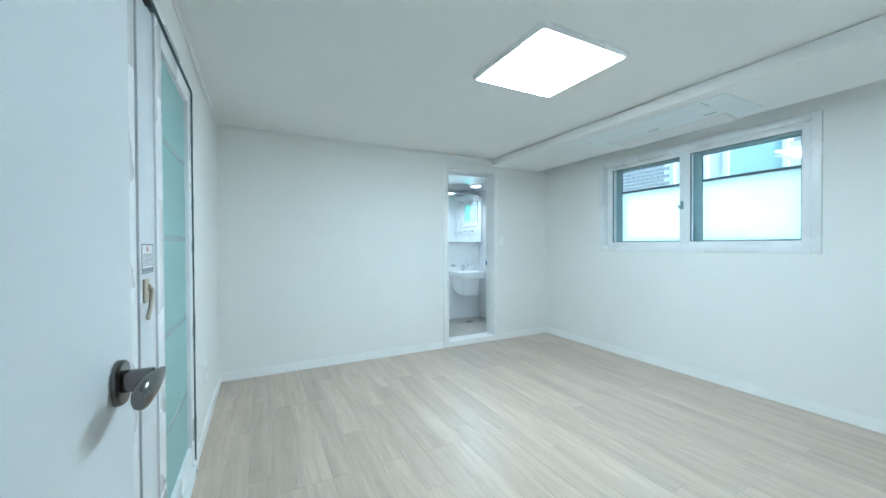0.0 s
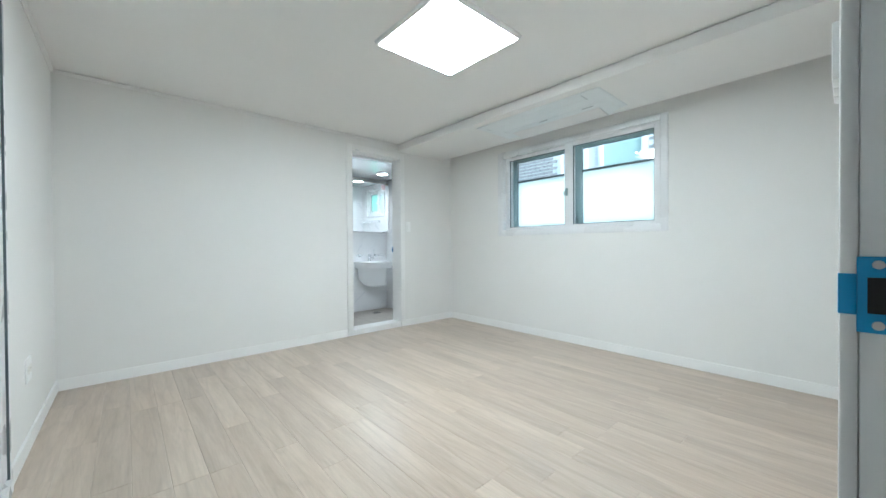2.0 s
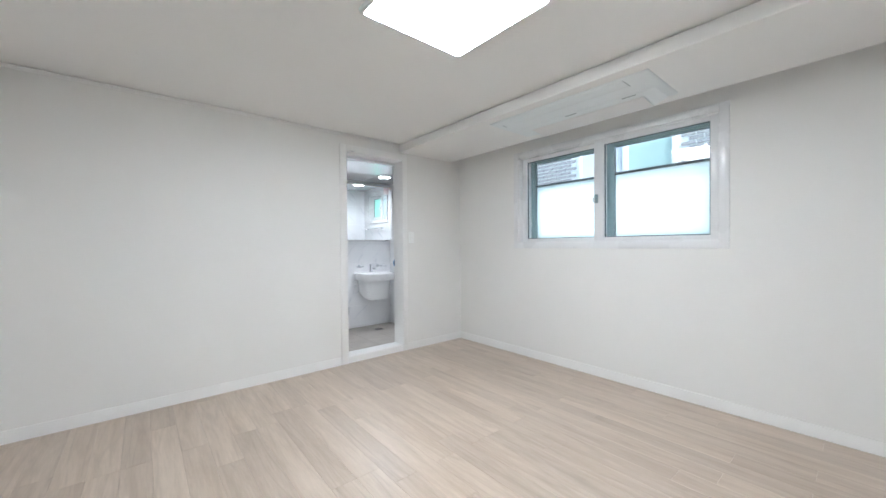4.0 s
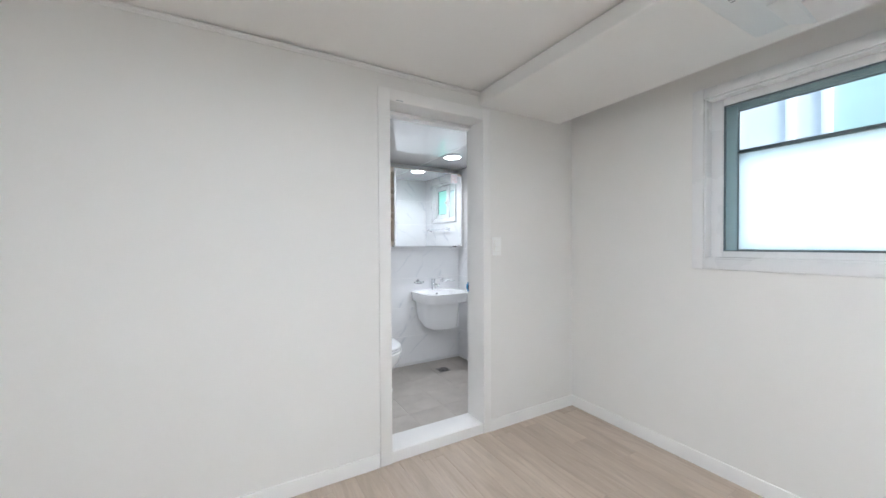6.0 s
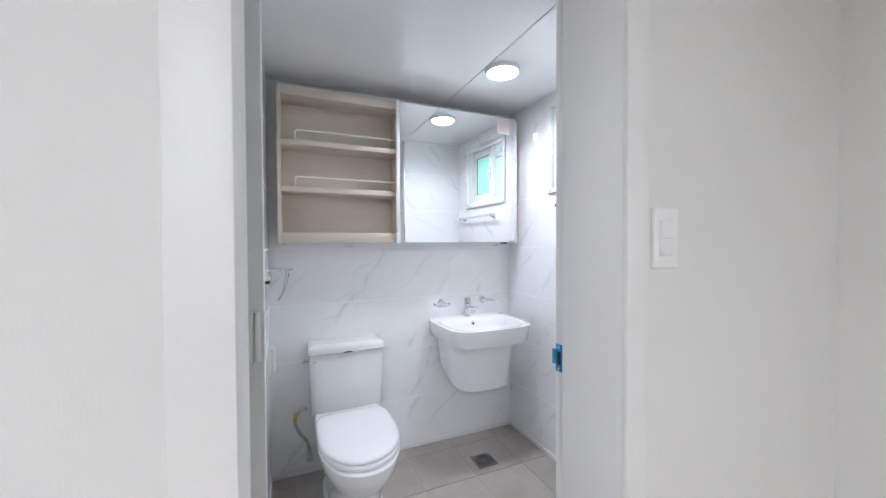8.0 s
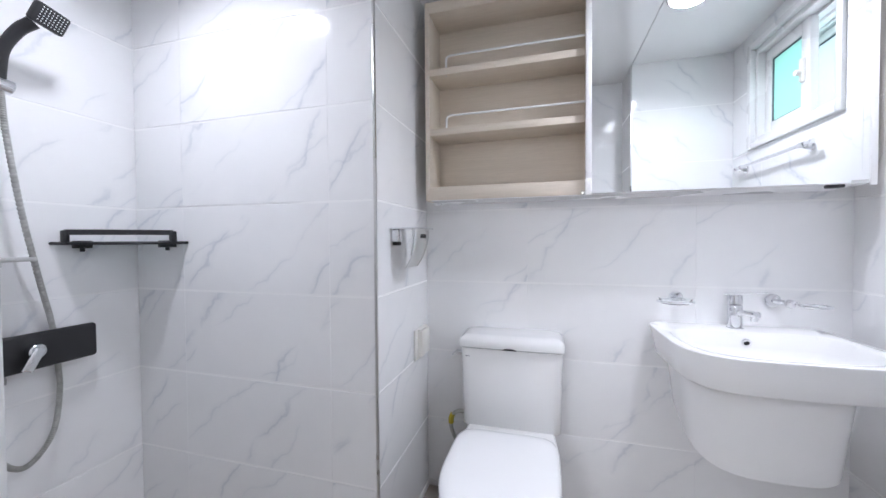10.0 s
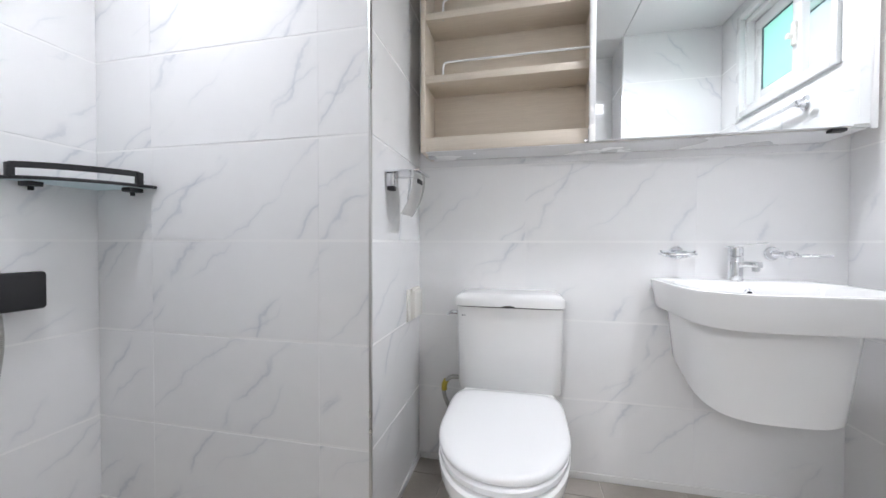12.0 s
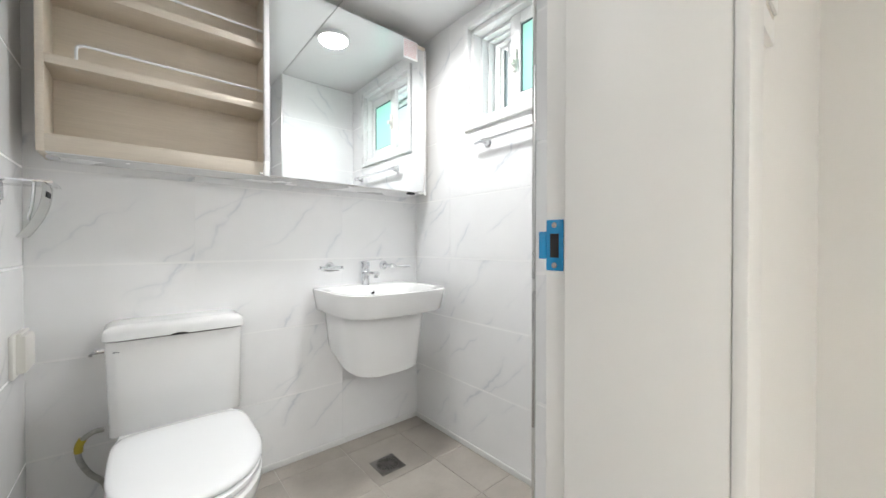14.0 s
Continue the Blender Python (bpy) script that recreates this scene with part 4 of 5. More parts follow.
    part("track", box(xm - 0.02, x1 - 0.02, 1.490, 1.4995, z0_ - 0.007, z0_ + 0.004, 0.001), STEEL, t_, "bottom sliding track")
    part("roller", box(-0.112, -0.072, 1.485, 1.51, z0_ - 0.018, z0_ - 0.006, 0.003), BLACK, t_)
    # thin veneer strip lying on the top panel
    part("light_strip_shadow", box(x0, x1, yf + 0.02, yb, z1_ - 0.0005, z1_ + 0.012, 0.001), CABWOOD, t_)
    st = part("sticker", box(-0.152, -0.064, 1.4738, 1.4744, 1.950, 2.048), PAPERLABEL, d, "white care sticker with red print")
    bars = bmesh.new()
    rnd = random.Random(4)
    for r in range(9):
        z = 2.040 - 0.0095 * r
        u = -0.148
        while u < -0.070:
            w = min(rnd.uniform(0.01, 0.03), -0.068 - u)
            box(u, u + w, 1.4732, 1.4738, z - 0.002, z + 0.0015, bm=bars)
            u += w + 0.004
    part("printed_lines", bars, REDINK, st)


mirror_cabinet()


# ---- toilet ----
def toilet():
    cx, f = -1.083, BZ
    t_ = thing("toilet", (cx, 1.3, f), "white glazed two-piece toilet with closed lid", "toilet")
    rings = []
    for z, half, cy, fr, bk, pf, pb in ((f, 0.118, 1.36, 0.30, 0.26, 2.3, 4), (f + 0.012, 0.122, 1.36, 0.305, 0.265, 2.3, 4), (f + 0.06, 0.116, 1.35, 0.29, 0.27, 2.3, 4),
                                        (f + 0.16, 0.120, 1.33, 0.285, 0.30, 2.2, 4), (f + 0.24, 0.140, 1.28, 0.285, 0.36, 2.2, 4), (f + 0.31, 0.166, 1.22, 0.29, 0.42, 2.2, 4),
                                        (f + 0.36, 0.177, 1.20, 0.290, 0.45, 2.2, 4), (f + 0.382, 0.178, 1.20, 0.290, 0.455, 2.2, 4), (f + 0.388, 0.172, 1.20, 0.283, 0.45, 2.2, 4)):
        rings.append(oval(cx, cy, z, half, fr, bk, pf, pb))
    part("bowl", loft(rings), CERAMIC, t_)
    part("floor_caulk", loft([oval(cx, 1.36, f - 0.002, 0.140, 0.322, 0.27, 2.3, 4), oval(cx, 1.36, f + 0.008, 0.132, 0.314, 0.27, 2.3, 4), oval(cx, 1.36, f + 0.016, 0.119, 0.303, 0.26, 2.3, 4)]), CAULK, t_, "white cement bead round the foot")
    z = f + 0.389
    part("seat", loft([oval(cx, 1.19, z + h, 0.177 - i, 0.264 - i, 0.215 - i, 2.15, 7) for h, i in ((0.0, 0.006), (0.004, 0.0), (0.016, 0.0), (0.020, 0.005))]), SEATMAT, t_)
    rings = [oval(cx, 1.185, z + 0.021 + h, 0.179 - i, 0.252 - i, 0.225 - i, 2.15, 7) for h, i in
             ((0.0, 0.006), (0.004, 0.001), (0.010, 0.0), (0.017, 0.004), (0.022, 0.014), (0.026, 0.04), (0.028, 0.08), (0.029, 0.13), (0.0292, 0.17))]
    part("seat_lid", loft(rings), SEATMAT, t_, "closed domed lid")
    for k in (-1, 1):
        part("hinge", rod((cx + k * 0.075 - 0.02, 1.415, z + 0.022), (cx + k * 0.075 + 0.02, 1.415, z + 0.022), 0.011), SEATMAT, t_)

    def tank_ring(zz, half, y_front, r=6):
        return oval(cx + 0.001, (y_front + 1.668) / 2, zz, half, (1.668 - y_front) / 2, (1.668 - y_front) / 2, 12, 12, 72)
    zt = 0.668
    part("tank", loft([tank_ring(0.352, 0.186, 1.512), tank_ring(0.358, 0.190, 1.508), tank_ring(0.50, 0.193, 1.504), tank_ring(zt, 0.197, 1.500)]), CERAMIC, t_)
    # black ring fills the gap as its shade
    part("lid_gap", loft([tank_ring(zt, 0.192, 1.506), tank_ring(zt + 0.006, 0.192, 1.506)]), HOLEBLACK, t_, "black ring painted as the shade under the tank lid")
    part("tank_lid", loft([tank_ring(zt + 0.004, 0.200, 1.494), tank_ring(zt + 0.007, 0.204, 1.490), tank_ring(zt + 0.030, 0.204, 1.490), tank_ring(zt + 0.040, 0.199, 1.496), tank_ring(zt + 0.048, 0.184, 1.513), tank_ring(zt + 0.050, 0.160, 1.54)]), CERAMIC, t_)
    # black patch painted as the shade of the notch
    part("finger_notch", loft([oval(cx - 0.0, 1.4905, zt + h, w, 0.003, 0.02, 2.2, 2.2, 24) for h, w in ((0.0035, 0.028), (0.009, 0.020), (0.011, 0.008))]), HOLEBLACK, t_)
    bars = bmesh.new()
    for i, (a, b) in enumerate(((0.0, 0.006), (0.0075, 0.011), (0.013, 0.019), (0.0205, 0.024))):
        box(cx - 0.175 + a, cx - 0.175 + b, 1.5015, 1.5030, 0.634, 0.638, bm=bars)
    part("printed_mark", bars, INK, t_, "small grey maker's mark")
    lv = part("flush_lever", rod((cx - 0.196, 1.535, 0.640), (cx - 0.222, 1.535, 0.640), 0.009), CHROME, t_, "small chrome side lever")
    part("lever_arm", tube(smooth_path([(cx - 0.216, 1.535, 0.640), (cx - 0.222, 1.515, 0.642), (cx - 0.226, 1.49, 0.640)], 5), 0.005), CHROME, lv)


toilet()
wh = thing("water_hose", (-1.33, BY1, 0.30), "grey braided water hose with yellow tape beside the toilet", "hose")
part("hose", tube(smooth_path([(-1.285, 1.60, 0.36), (-1.315, 1.60, 0.358), (-1.345, 1.605, 0.33), (-1.348, 1.61, 0.28), (-1.325, 1.615, 0.22), (-1.29, 1.62, 0.17), (-1.275, 1.625, 0.11)], 8), 0.0085), HOSE, wh)
part("tape", tube(smooth_path([(-1.338, 1.603, 0.342), (-1.347, 1.606, 0.322), (-1.3485, 1.609, 0.300)], 6), 0.0115), YELLOW, wh, "yellow tape")
part("valve", rod((-1.277, BY1, 0.09), (-1.277, 1.60, 0.09), 0.014), STEEL, wh, "steel angle valve")
part("valve_body", rod((-1.277, 1.625, 0.07), (-1.277, 1.625, 0.125), 0.012), STEEL, wh)
part("valve_knob", rod((-1.277, 1.60, 0.09), (-1.277, 1.575, 0.09), 0.019, n=8), STEEL, wh)


# ---- washbasin ----
def washbasin():
    cx, z = -0.300, 0.780
    t_ = thing("washbasin", (cx, BY1, 0.38), "white ceramic wall-hung washbasin with half pedestal", "washbasin")
    cy = 1.47

    def outer(zz, k, dy=0.0):
        return oval(cx, cy + dy, zz, 0.272 * k, 0.262 * k, BY1 - 0.001 - cy - dy, 4.2, 9, 72)

    def inner(zz, a, fr, bk):
        return oval(cx, 1.44, zz, a, fr, bk, 3.0, 4.5, 72)
    rings = [outer(z - 0.098, 0.86), outer(z - 0.100, 0.925), outer(z - 0.094, 0.940), outer(z - 0.05, 0.968), outer(z - 0.008, 0.996), outer(z - 0.002, 0.996), outer(z, 0.985),
             inner(z - 0.001, 0.240, 0.212, 0.125), inner(z - 0.006, 0.234, 0.206, 0.118), inner(z - 0.05, 0.215, 0.188, 0.105), inner(z - 0.095, 0.175, 0.15, 0.085), inner(z - 0.115, 0.10, 0.09, 0.05), inner(z - 0.118, 0.02, 0.02, 0.02)]
    part("basin", loft(rings), CERAMIC, t_)
    ov = part("overflow", rod((cx + 0.006, 1.549, 0.748), (cx + 0.006, 1.540, 0.744), 0.013, n=24), CHROME, t_, "chrome overflow ring")
    part("overflow_hole", rod((cx + 0.006, 1.541, 0.7445), (cx + 0.006, 1.5388, 0.7436), 0.0085, n=20), HOLEBLACK, ov)
    part("drain_plug", rod((cx, 1.44, z - 0.119), (cx, 1.44, z - 0.114), 0.022, n=24), CHROME, t_)

    rings = []
    for k in range(11):
        s_ = k / 10
        half = 0.214 - 0.022 * s_
        front = 1.290 + 0.040 * s_
        pts = []
        for (x_, y_, _) in oval(cx, 1.50, 0, half, 1.50 - front, BY1 - 0.001 - 1.50, 2.9, 9, 64):
            depth = (y_ - front) / (BY1 - front)
            low = 0.398 + 0.115 * max(0.0, depth) ** 1.25
            zz = (z - 0.095) + (low - (z - 0.095)) * s_
            pts.append((x_, y_, zz))
        rings.append(pts)
    last = [(cx + (x_ - cx) * 0.93, 1.50 + (y_ - 1.50) * 0.94 + 0.006, zz - 0.006) for x_, y_, zz in rings[-1]]
    part("half_pedestal", loft(rings + [last]), CERAMIC, t_)


washbasin()


def faucet():
    x, y, z = -0.296, 1.618, 0.7735
    t_ = thing("faucet", (x, y, z), "chrome single-lever basin faucet", "faucet")
    part("base", rod((x, y, z), (x, y, z + 0.008), 0.027, n=28), CHROME, t_)
    part("body", loft([circle_ring((x, y - 0.004 * k, z + h), (0, 0, 1), r, 28) for h, r, k in ((0.006, 0.023, 0), (0.05, 0.022, 0), (0.085, 0.023, 0), (0.088, 0.021, 0))]), CHROME, t_)
    part("cap", rod((x, y, z + 0.090), (x, y, z + 0.125), 0.0225, n=28), CHROME, t_)
    bm_ = loft([[(x + sx, yy, z + zz + sz) for sx, sz in ((-0.013, -0.010), (0.013, -0.010), (0.013, 0.008), (-0.013, 0.008))] for yy, zz in ((y - 0.015, 0.062), (y - 0.04, 0.068), (y - 0.074, 0.067), (y - 0.080, 0.063))])
    bmesh.ops.bevel(bm_, geom=list(bm_.edges), offset=0.003, segments=2, profile=0.5, affect="EDGES")
    bmesh.ops.rotate(bm_, cent=(x, y, z), matrix=Matrix.Rotation(radians(28), 3, "Z"), verts=bm_.verts)
    part("spout", bm_, CHROME, t_)
    tip = Vector((x, y, z)) + Matrix.Rotation(radians(28), 3, "Z") @ Vector((0, -0.066, 0.058))
    part("aerator", rod(tip, tip - Vector((0, 0, 0.016)), 0.011), CHROME, t_)
    lv = bmesh.new()
    box(-0.014, 0.105, -0.010, 0.010, 0.127, 0.1305, 0.001, bm=lv)
    bmesh.ops.transform(lv, matrix=Matrix.Translation((x, y, z)) @ Matrix.Rotation(radians(-8), 4, "Y") @ Matrix.Rotation(radians(-30), 4, "Z"), verts=lv.verts)
    part("lever", lv, CHROME, t_, "flat chrome lever")


faucet()


def cup_holder(x, z, soap):
    label = "chrome wall bracket with a clear glass soap dish" if soap else "chrome wall bracket with an empty cup ring"
    t_ = thing("soap_dish" if soap else "tumbler_holder", (x, BY1, z), label, "bathroom holder")
    part("wall_disc", rod((x, BY1, z), (x, BY1 - 0.012, z), 0.024, n=28), CHROME, t_)
    part("arm", rod((x, BY1 - 0.010, z), (x + (0.012 if soap else 0.05), BY1 - 0.055, z - 0.004), 0.009, n=16), CHROME, t_)
    c = Vector((x - 0.025, BY1 - 0.085, z - 0.002)) if soap else Vector((x + 0.085, BY1 - 0.075, z - 0.006))
    r = 0.046 if soap else 0.033
    ring = [c + Vector((r * 1.25 * math.cos(a), r * 0.9 * math.sin(a), 0)) for a in [2 * math.pi * i / 36 for i in range(37)]]
    part("ring", tube(ring, 0.0042, n=8), CHROME, t_)
    prof = ((0.55, -0.012), (0.8, -0.009), (1.0, 0.010), (1.04, 0.012), (0.96, 0.010), (0.75, -0.004), (0.5, -0.007))
    if not soap:
        part("knuckle", loft([circle_ring(Vector((x + 0.030, BY1 - 0.045, z - 0.003)) + Vector((0.004, -0.004, 0)) * k, (1, -1, 0), q, 20) for k, q in ((-3, 0.004), (-2, 0.012), (0, 0.015), (2, 0.012), (3, 0.004))]), CHROME, t_)
        return
    dish = part("glass_dish", loft([[c + Vector((r * 1.2 * k * math.cos(a), r * 0.86 * k * math.sin(a), h)) for a in [2 * math.pi * i / 32 for i in range(32)]] for k, h in prof]), THIN, t_, "clear glass")
    dish.visible_shadow = False


cup_holder(-0.47, 0.875, True)
cup_holder(-0.165, 0.875, False)


# ---- towel rail on the east wall ----
tr = thing("towel_rail", (BX1, 0.86, 1.47), "chrome towel rail under the bathroom window", "towel rail")
part("bar", rod((0.030, 0.575, 1.470), (0.030, 1.135, 1.470), 0.0075), CHROME, tr)
for y in (0.61, 1.085):
    br = part("bracket", tube(smooth_path([(BX1, y, 1.462), (0.060, y, 1.462), (0.040, y, 1.466), (0.030, y, 1.470)], 6), 0.011, radius=lambda i, n: 0.017 - 0.006 * i / n, n=16), CHROME, tr)
    part("wall_disc", rod((BX1, y, 1.462), (BX1 - 0.008, y, 1.462), 0.022, n=28), CHROME, br)
    part("collar", rod((0.030, y - 0.014, 1.470), (0.030, y + 0.014, 1.470), 0.0115), CHROME, br)
for y in (0.572, 1.138):
    part("end_cap", rod((0.030, y - 0.006, 1.470), (0.030, y + 0.006, 1.470), 0.0105), CHROME, tr)

# ---- paper holder and socket on the niche side ----
ph = thing("paper_holder", (NX, 1.28, 1.1400), "chrome toilet paper holder with a curved cover, empty", "paper holder")
part("wall_block", box(NX, NX + 0.030, 1.262, 1.300, 1.0950, 1.1400, 0.004), CHROME, ph)
part("wall_cap", box(NX + 0.004, NX + 0.026, 1.266, 1.296, 1.0830, 1.0960, 0.002), BLACK, ph, "black rubber cap")
part("shelf_plate", box(NX, NX + 0.118, 1.250, 1.385, 1.1405, 1.1455, 0.001), CHROME, ph, "flat chrome top plate")
rings = []
for k in range(15):
    s_ = k / 14
    xx = NX + 0.100 - 0.045 * s_ ** 2.2
    zz = 1.1390 - 0.135 * s_
    rings.append([(xx, 1.252, zz), (xx, 1.383, zz), (xx + 0.0016, 1.383, zz), (xx + 0.0016, 1.252, zz)])
cv = part("cover", loft(rings), STEEL, ph, "curved steel cover")
part("cover_slot", box(NX + 0.0985, NX + 0.1028, 1.29, 1.345, 1.1080, 1.1220, 0.0), HOLEBLACK, cv)
part("paper_bar", tube(smooth_path([(NX + 0.085, 1.262, 1.1400), (NX + 0.082, 1.262, 1.0900), (NX + 0.076, 1.262, 1.0520), (NX + 0.076, 1.30, 1.0480), (NX + 0.076, 1.375, 1.0480)], 6), 0.0035), CHROME, ph)

so = thing("socket_cover", (NX, 1.545, 0.665), "cream plastic splash-proof socket cover on the tiled niche", "wall outlet")
part("back_plate", box(NX, NX + 0.010, 1.478, 1.612, 0.602, 0.728, 0.003), IVORY, so)
part("flap", loft([[(NX + d, 1.503 + i, 0.612 + i), (NX + d, 1.598 - i, 0.612 + i), (NX + d, 1.598 - i, 0.722 - i), (NX + d, 1.503 + i, 0.722 - i)] for d, i in ((0.009, 0.0), (0.028, 0.002), (0.034, 0.010))]), IVORY, so)
part("flap_hinge", rod((NX + 0.016, 1.500, 0.7255), (NX + 0.016, 1.600, 0.7255), 0.005, n=12), IVORY, so)


# ---- shower ----
def shower_set():
    wx = SHX
    t_ = thing("shower_set", (wx, 0.7, 0.76), "black shower column with chrome fittings and hand shower", "shower")
    bm_ = box(wx + 0.042, wx + 0.058, 0.555, 0.973, 0.708, 0.822, 0.0)
    bmesh.ops.bevel(bm_, geom=[e for e in bm_.edges if all(v.co.x > wx + 0.05 for v in e.verts) or abs(e.verts[0].co.x - e.verts[1].co.x) > 0.01], offset=0.011, segments=4, profile=0.5, affect="EDGES")
    pn = part("mixer_panel", bm_, BLACK, t_, "flat black mixer panel")
    part("mixer_body", box(wx, wx + 0.042, 0.60, 0.835, 0.722, 0.808, 0.006), BLACK, pn)
    fx = wx + 0.058
    for i, y in enumerate((0.655, 0.692, 0.727)):
        ic = part("icon", box(fx - 0.0005, fx + 0.0006, y - 0.013, y + 0.013, 0.797, 0.817, 0), STEEL, pn, "outlined function icon")
        part("icon_field", box(fx, fx + 0.0010, y - 0.0115, y + 0.0115, 0.7985, 0.8155, 0), BLACK, ic)
        part("icon_mark", box(fx + 0.0005, fx + 0.0014, y - 0.007, y + 0.007 - 0.004 * (i == 1), 0.805, 0.810, 0), STEEL, ic)
    for y, tilt in ((0.681, 4), (0.806, -28)):
        k = part("knob", rod((fx, y, 0.770), (fx + 0.030, y, 0.770), 0.021, n=28), CHROME, pn, "chrome knob")
        lv = bmesh.new()
        box(0.026, 0.040, -0.014, 0.014, -0.062, 0.012, 0.006, bm=lv, seg=3)
        bmesh.ops.transform(lv, matrix=Matrix.Translation((fx - 0.004, y, 0.770)) @ Matrix.Rotation(radians(tilt), 4, "X"), verts=lv.verts)
        part("lever", lv, CHROME, k)
    part("outlet", rod((wx + 0.03, 0.748, 0.710), (wx + 0.03, 0.748, 0.680), 0.012), STEEL, pn)
    part("hose_nut", rod((wx + 0.03, 0.704, 0.710), (wx + 0.03, 0.704, 0.684), 0.010), CHROME, pn)
    part("hook_bar", tube(smooth_path([(wx + 0.03, 0.655, 0.710), (wx + 0.03, 0.645, 0.680), (wx + 0.03, 0.60, 0.676), (wx + 0.03, 0.545, 0.674)], 5), 0.0045), BLACK, pn)
    rx, ry = wx + 0.066, 0.689
    part("riser", rod((rx, ry, 0.820), (rx, ry, 2.06), 0.0125, n=24), BLACK, t_, "round black riser pipe")
    part("riser_nut", rod((rx, ry, 0.816), (rx, ry, 0.844), 0.0165, n=24), CHROME, t_)
    part("riser_nut", rod((rx, ry, 1.725), (rx, ry, 1.775), 0.0165, n=24), CHROME, t_)
    wb = part("wall_bracket", rod((wx, ry, 1.75), (rx, ry, 1.75), 0.010), CHROME, t_)
    part("wall_disc", rod((wx, ry, 1.75), (wx + 0.010, ry, 1.75), 0.028, n=28), CHROME, wb)
    sl = part("slider", rod((rx, ry - 0.058, 1.574), (rx, ry + 0.036, 1.560), 0.0215, n=28), CHROME, t_, "chrome sliding holder")
    part("slider_socket", rod((rx, ry + 0.034, 1.561), (rx, ry + 0.088, 1.552), 0.0205, n=28), CHROME, sl)
    part("slider_button", rod((rx + 0.004, ry - 0.026, 1.590), (rx + 0.006, ry - 0.026, 1.604), 0.009), STEEL, sl)
    hs = part("hand_shower", tube(smooth_path([(rx + 0.004, ry + 0.062, 1.548), (rx + 0.004, ry + 0.063, 1.60), (rx + 0.012, ry + 0.068, 1.660), (rx + 0.035, ry + 0.088, 1.716), (rx + 0.06, ry + 0.110, 1.748)], 8), 0.0145,
                                  radius=lambda i, n: 0.0125 + 0.005 * i / n, n=16), BLACK, t_, "curved black hand shower")
    head = bmesh.new()
    box(-0.042, 0.042, -0.030, 0.030, -0.014, 0.014, 0.008, bm=head, seg=3)
    aim = look((rx + 0.085, ry + 0.132, 1.766), (rx + 0.55, ry + 0.20, 1.55), 8)
    bmesh.ops.transform(head, matrix=aim, verts=head.verts)
    hd_ = part("head", head, BLACK, hs)
    dots = bmesh.new()
    for i in range(8):
        for j in range(6):
            p = aim @ Vector((-0.030 + 0.0086 * i, -0.020 + 0.008 * j, -0.0148))
            box(p.x - 0.0012, p.x + 0.0012, p.y - 0.0012, p.y + 0.0012, p.z - 0.0012, p.z + 0.0012, bm=dots)
    tagged(part("nozzles", dots, PVC, hd_, "rows of pale nozzles"), kind="stuff")
    hose = smooth_path([(rx + 0.004, ry + 0.062, 1.540), (rx + 0.004, ry + 0.070, 1.42), (rx + 0.004, ry + 0.096, 1.20), (rx - 0.012, ry + 0.140, 0.98), (wx + 0.022, ry + 0.182, 0.83), (wx + 0.020, ry + 0.194, 0.70),
                        (wx + 0.028, ry + 0.192, 0.60), (wx + 0.040, ry + 0.164, 0.48), (wx + 0.044, ry + 0.100, 0.416), (wx + 0.042, ry + 0.046, 0.465), (wx + 0.034, 0.712, 0.57), (wx + 0.030, 0.704, 0.688)], 52)
    part("hose", tube(hose, 0.0075, radius=lambda i, n: 0.0084 if i % 3 else 0.0064, n=10), HOSE, t_, "ribbed steel hose")
    tray = part("soap_tray", box(rx - 0.045, rx + 0.060, ry - 0.075, ry + 0.105, 1.046, 1.058, 0.005), STEEL, t_, "clear and chrome soap tray")
    part("tray_clamp", box(rx - 0.02, rx + 0.025, ry - 0.022, ry + 0.045, 1.030, 1.048, 0.003), STEEL, tray)


shower_set()


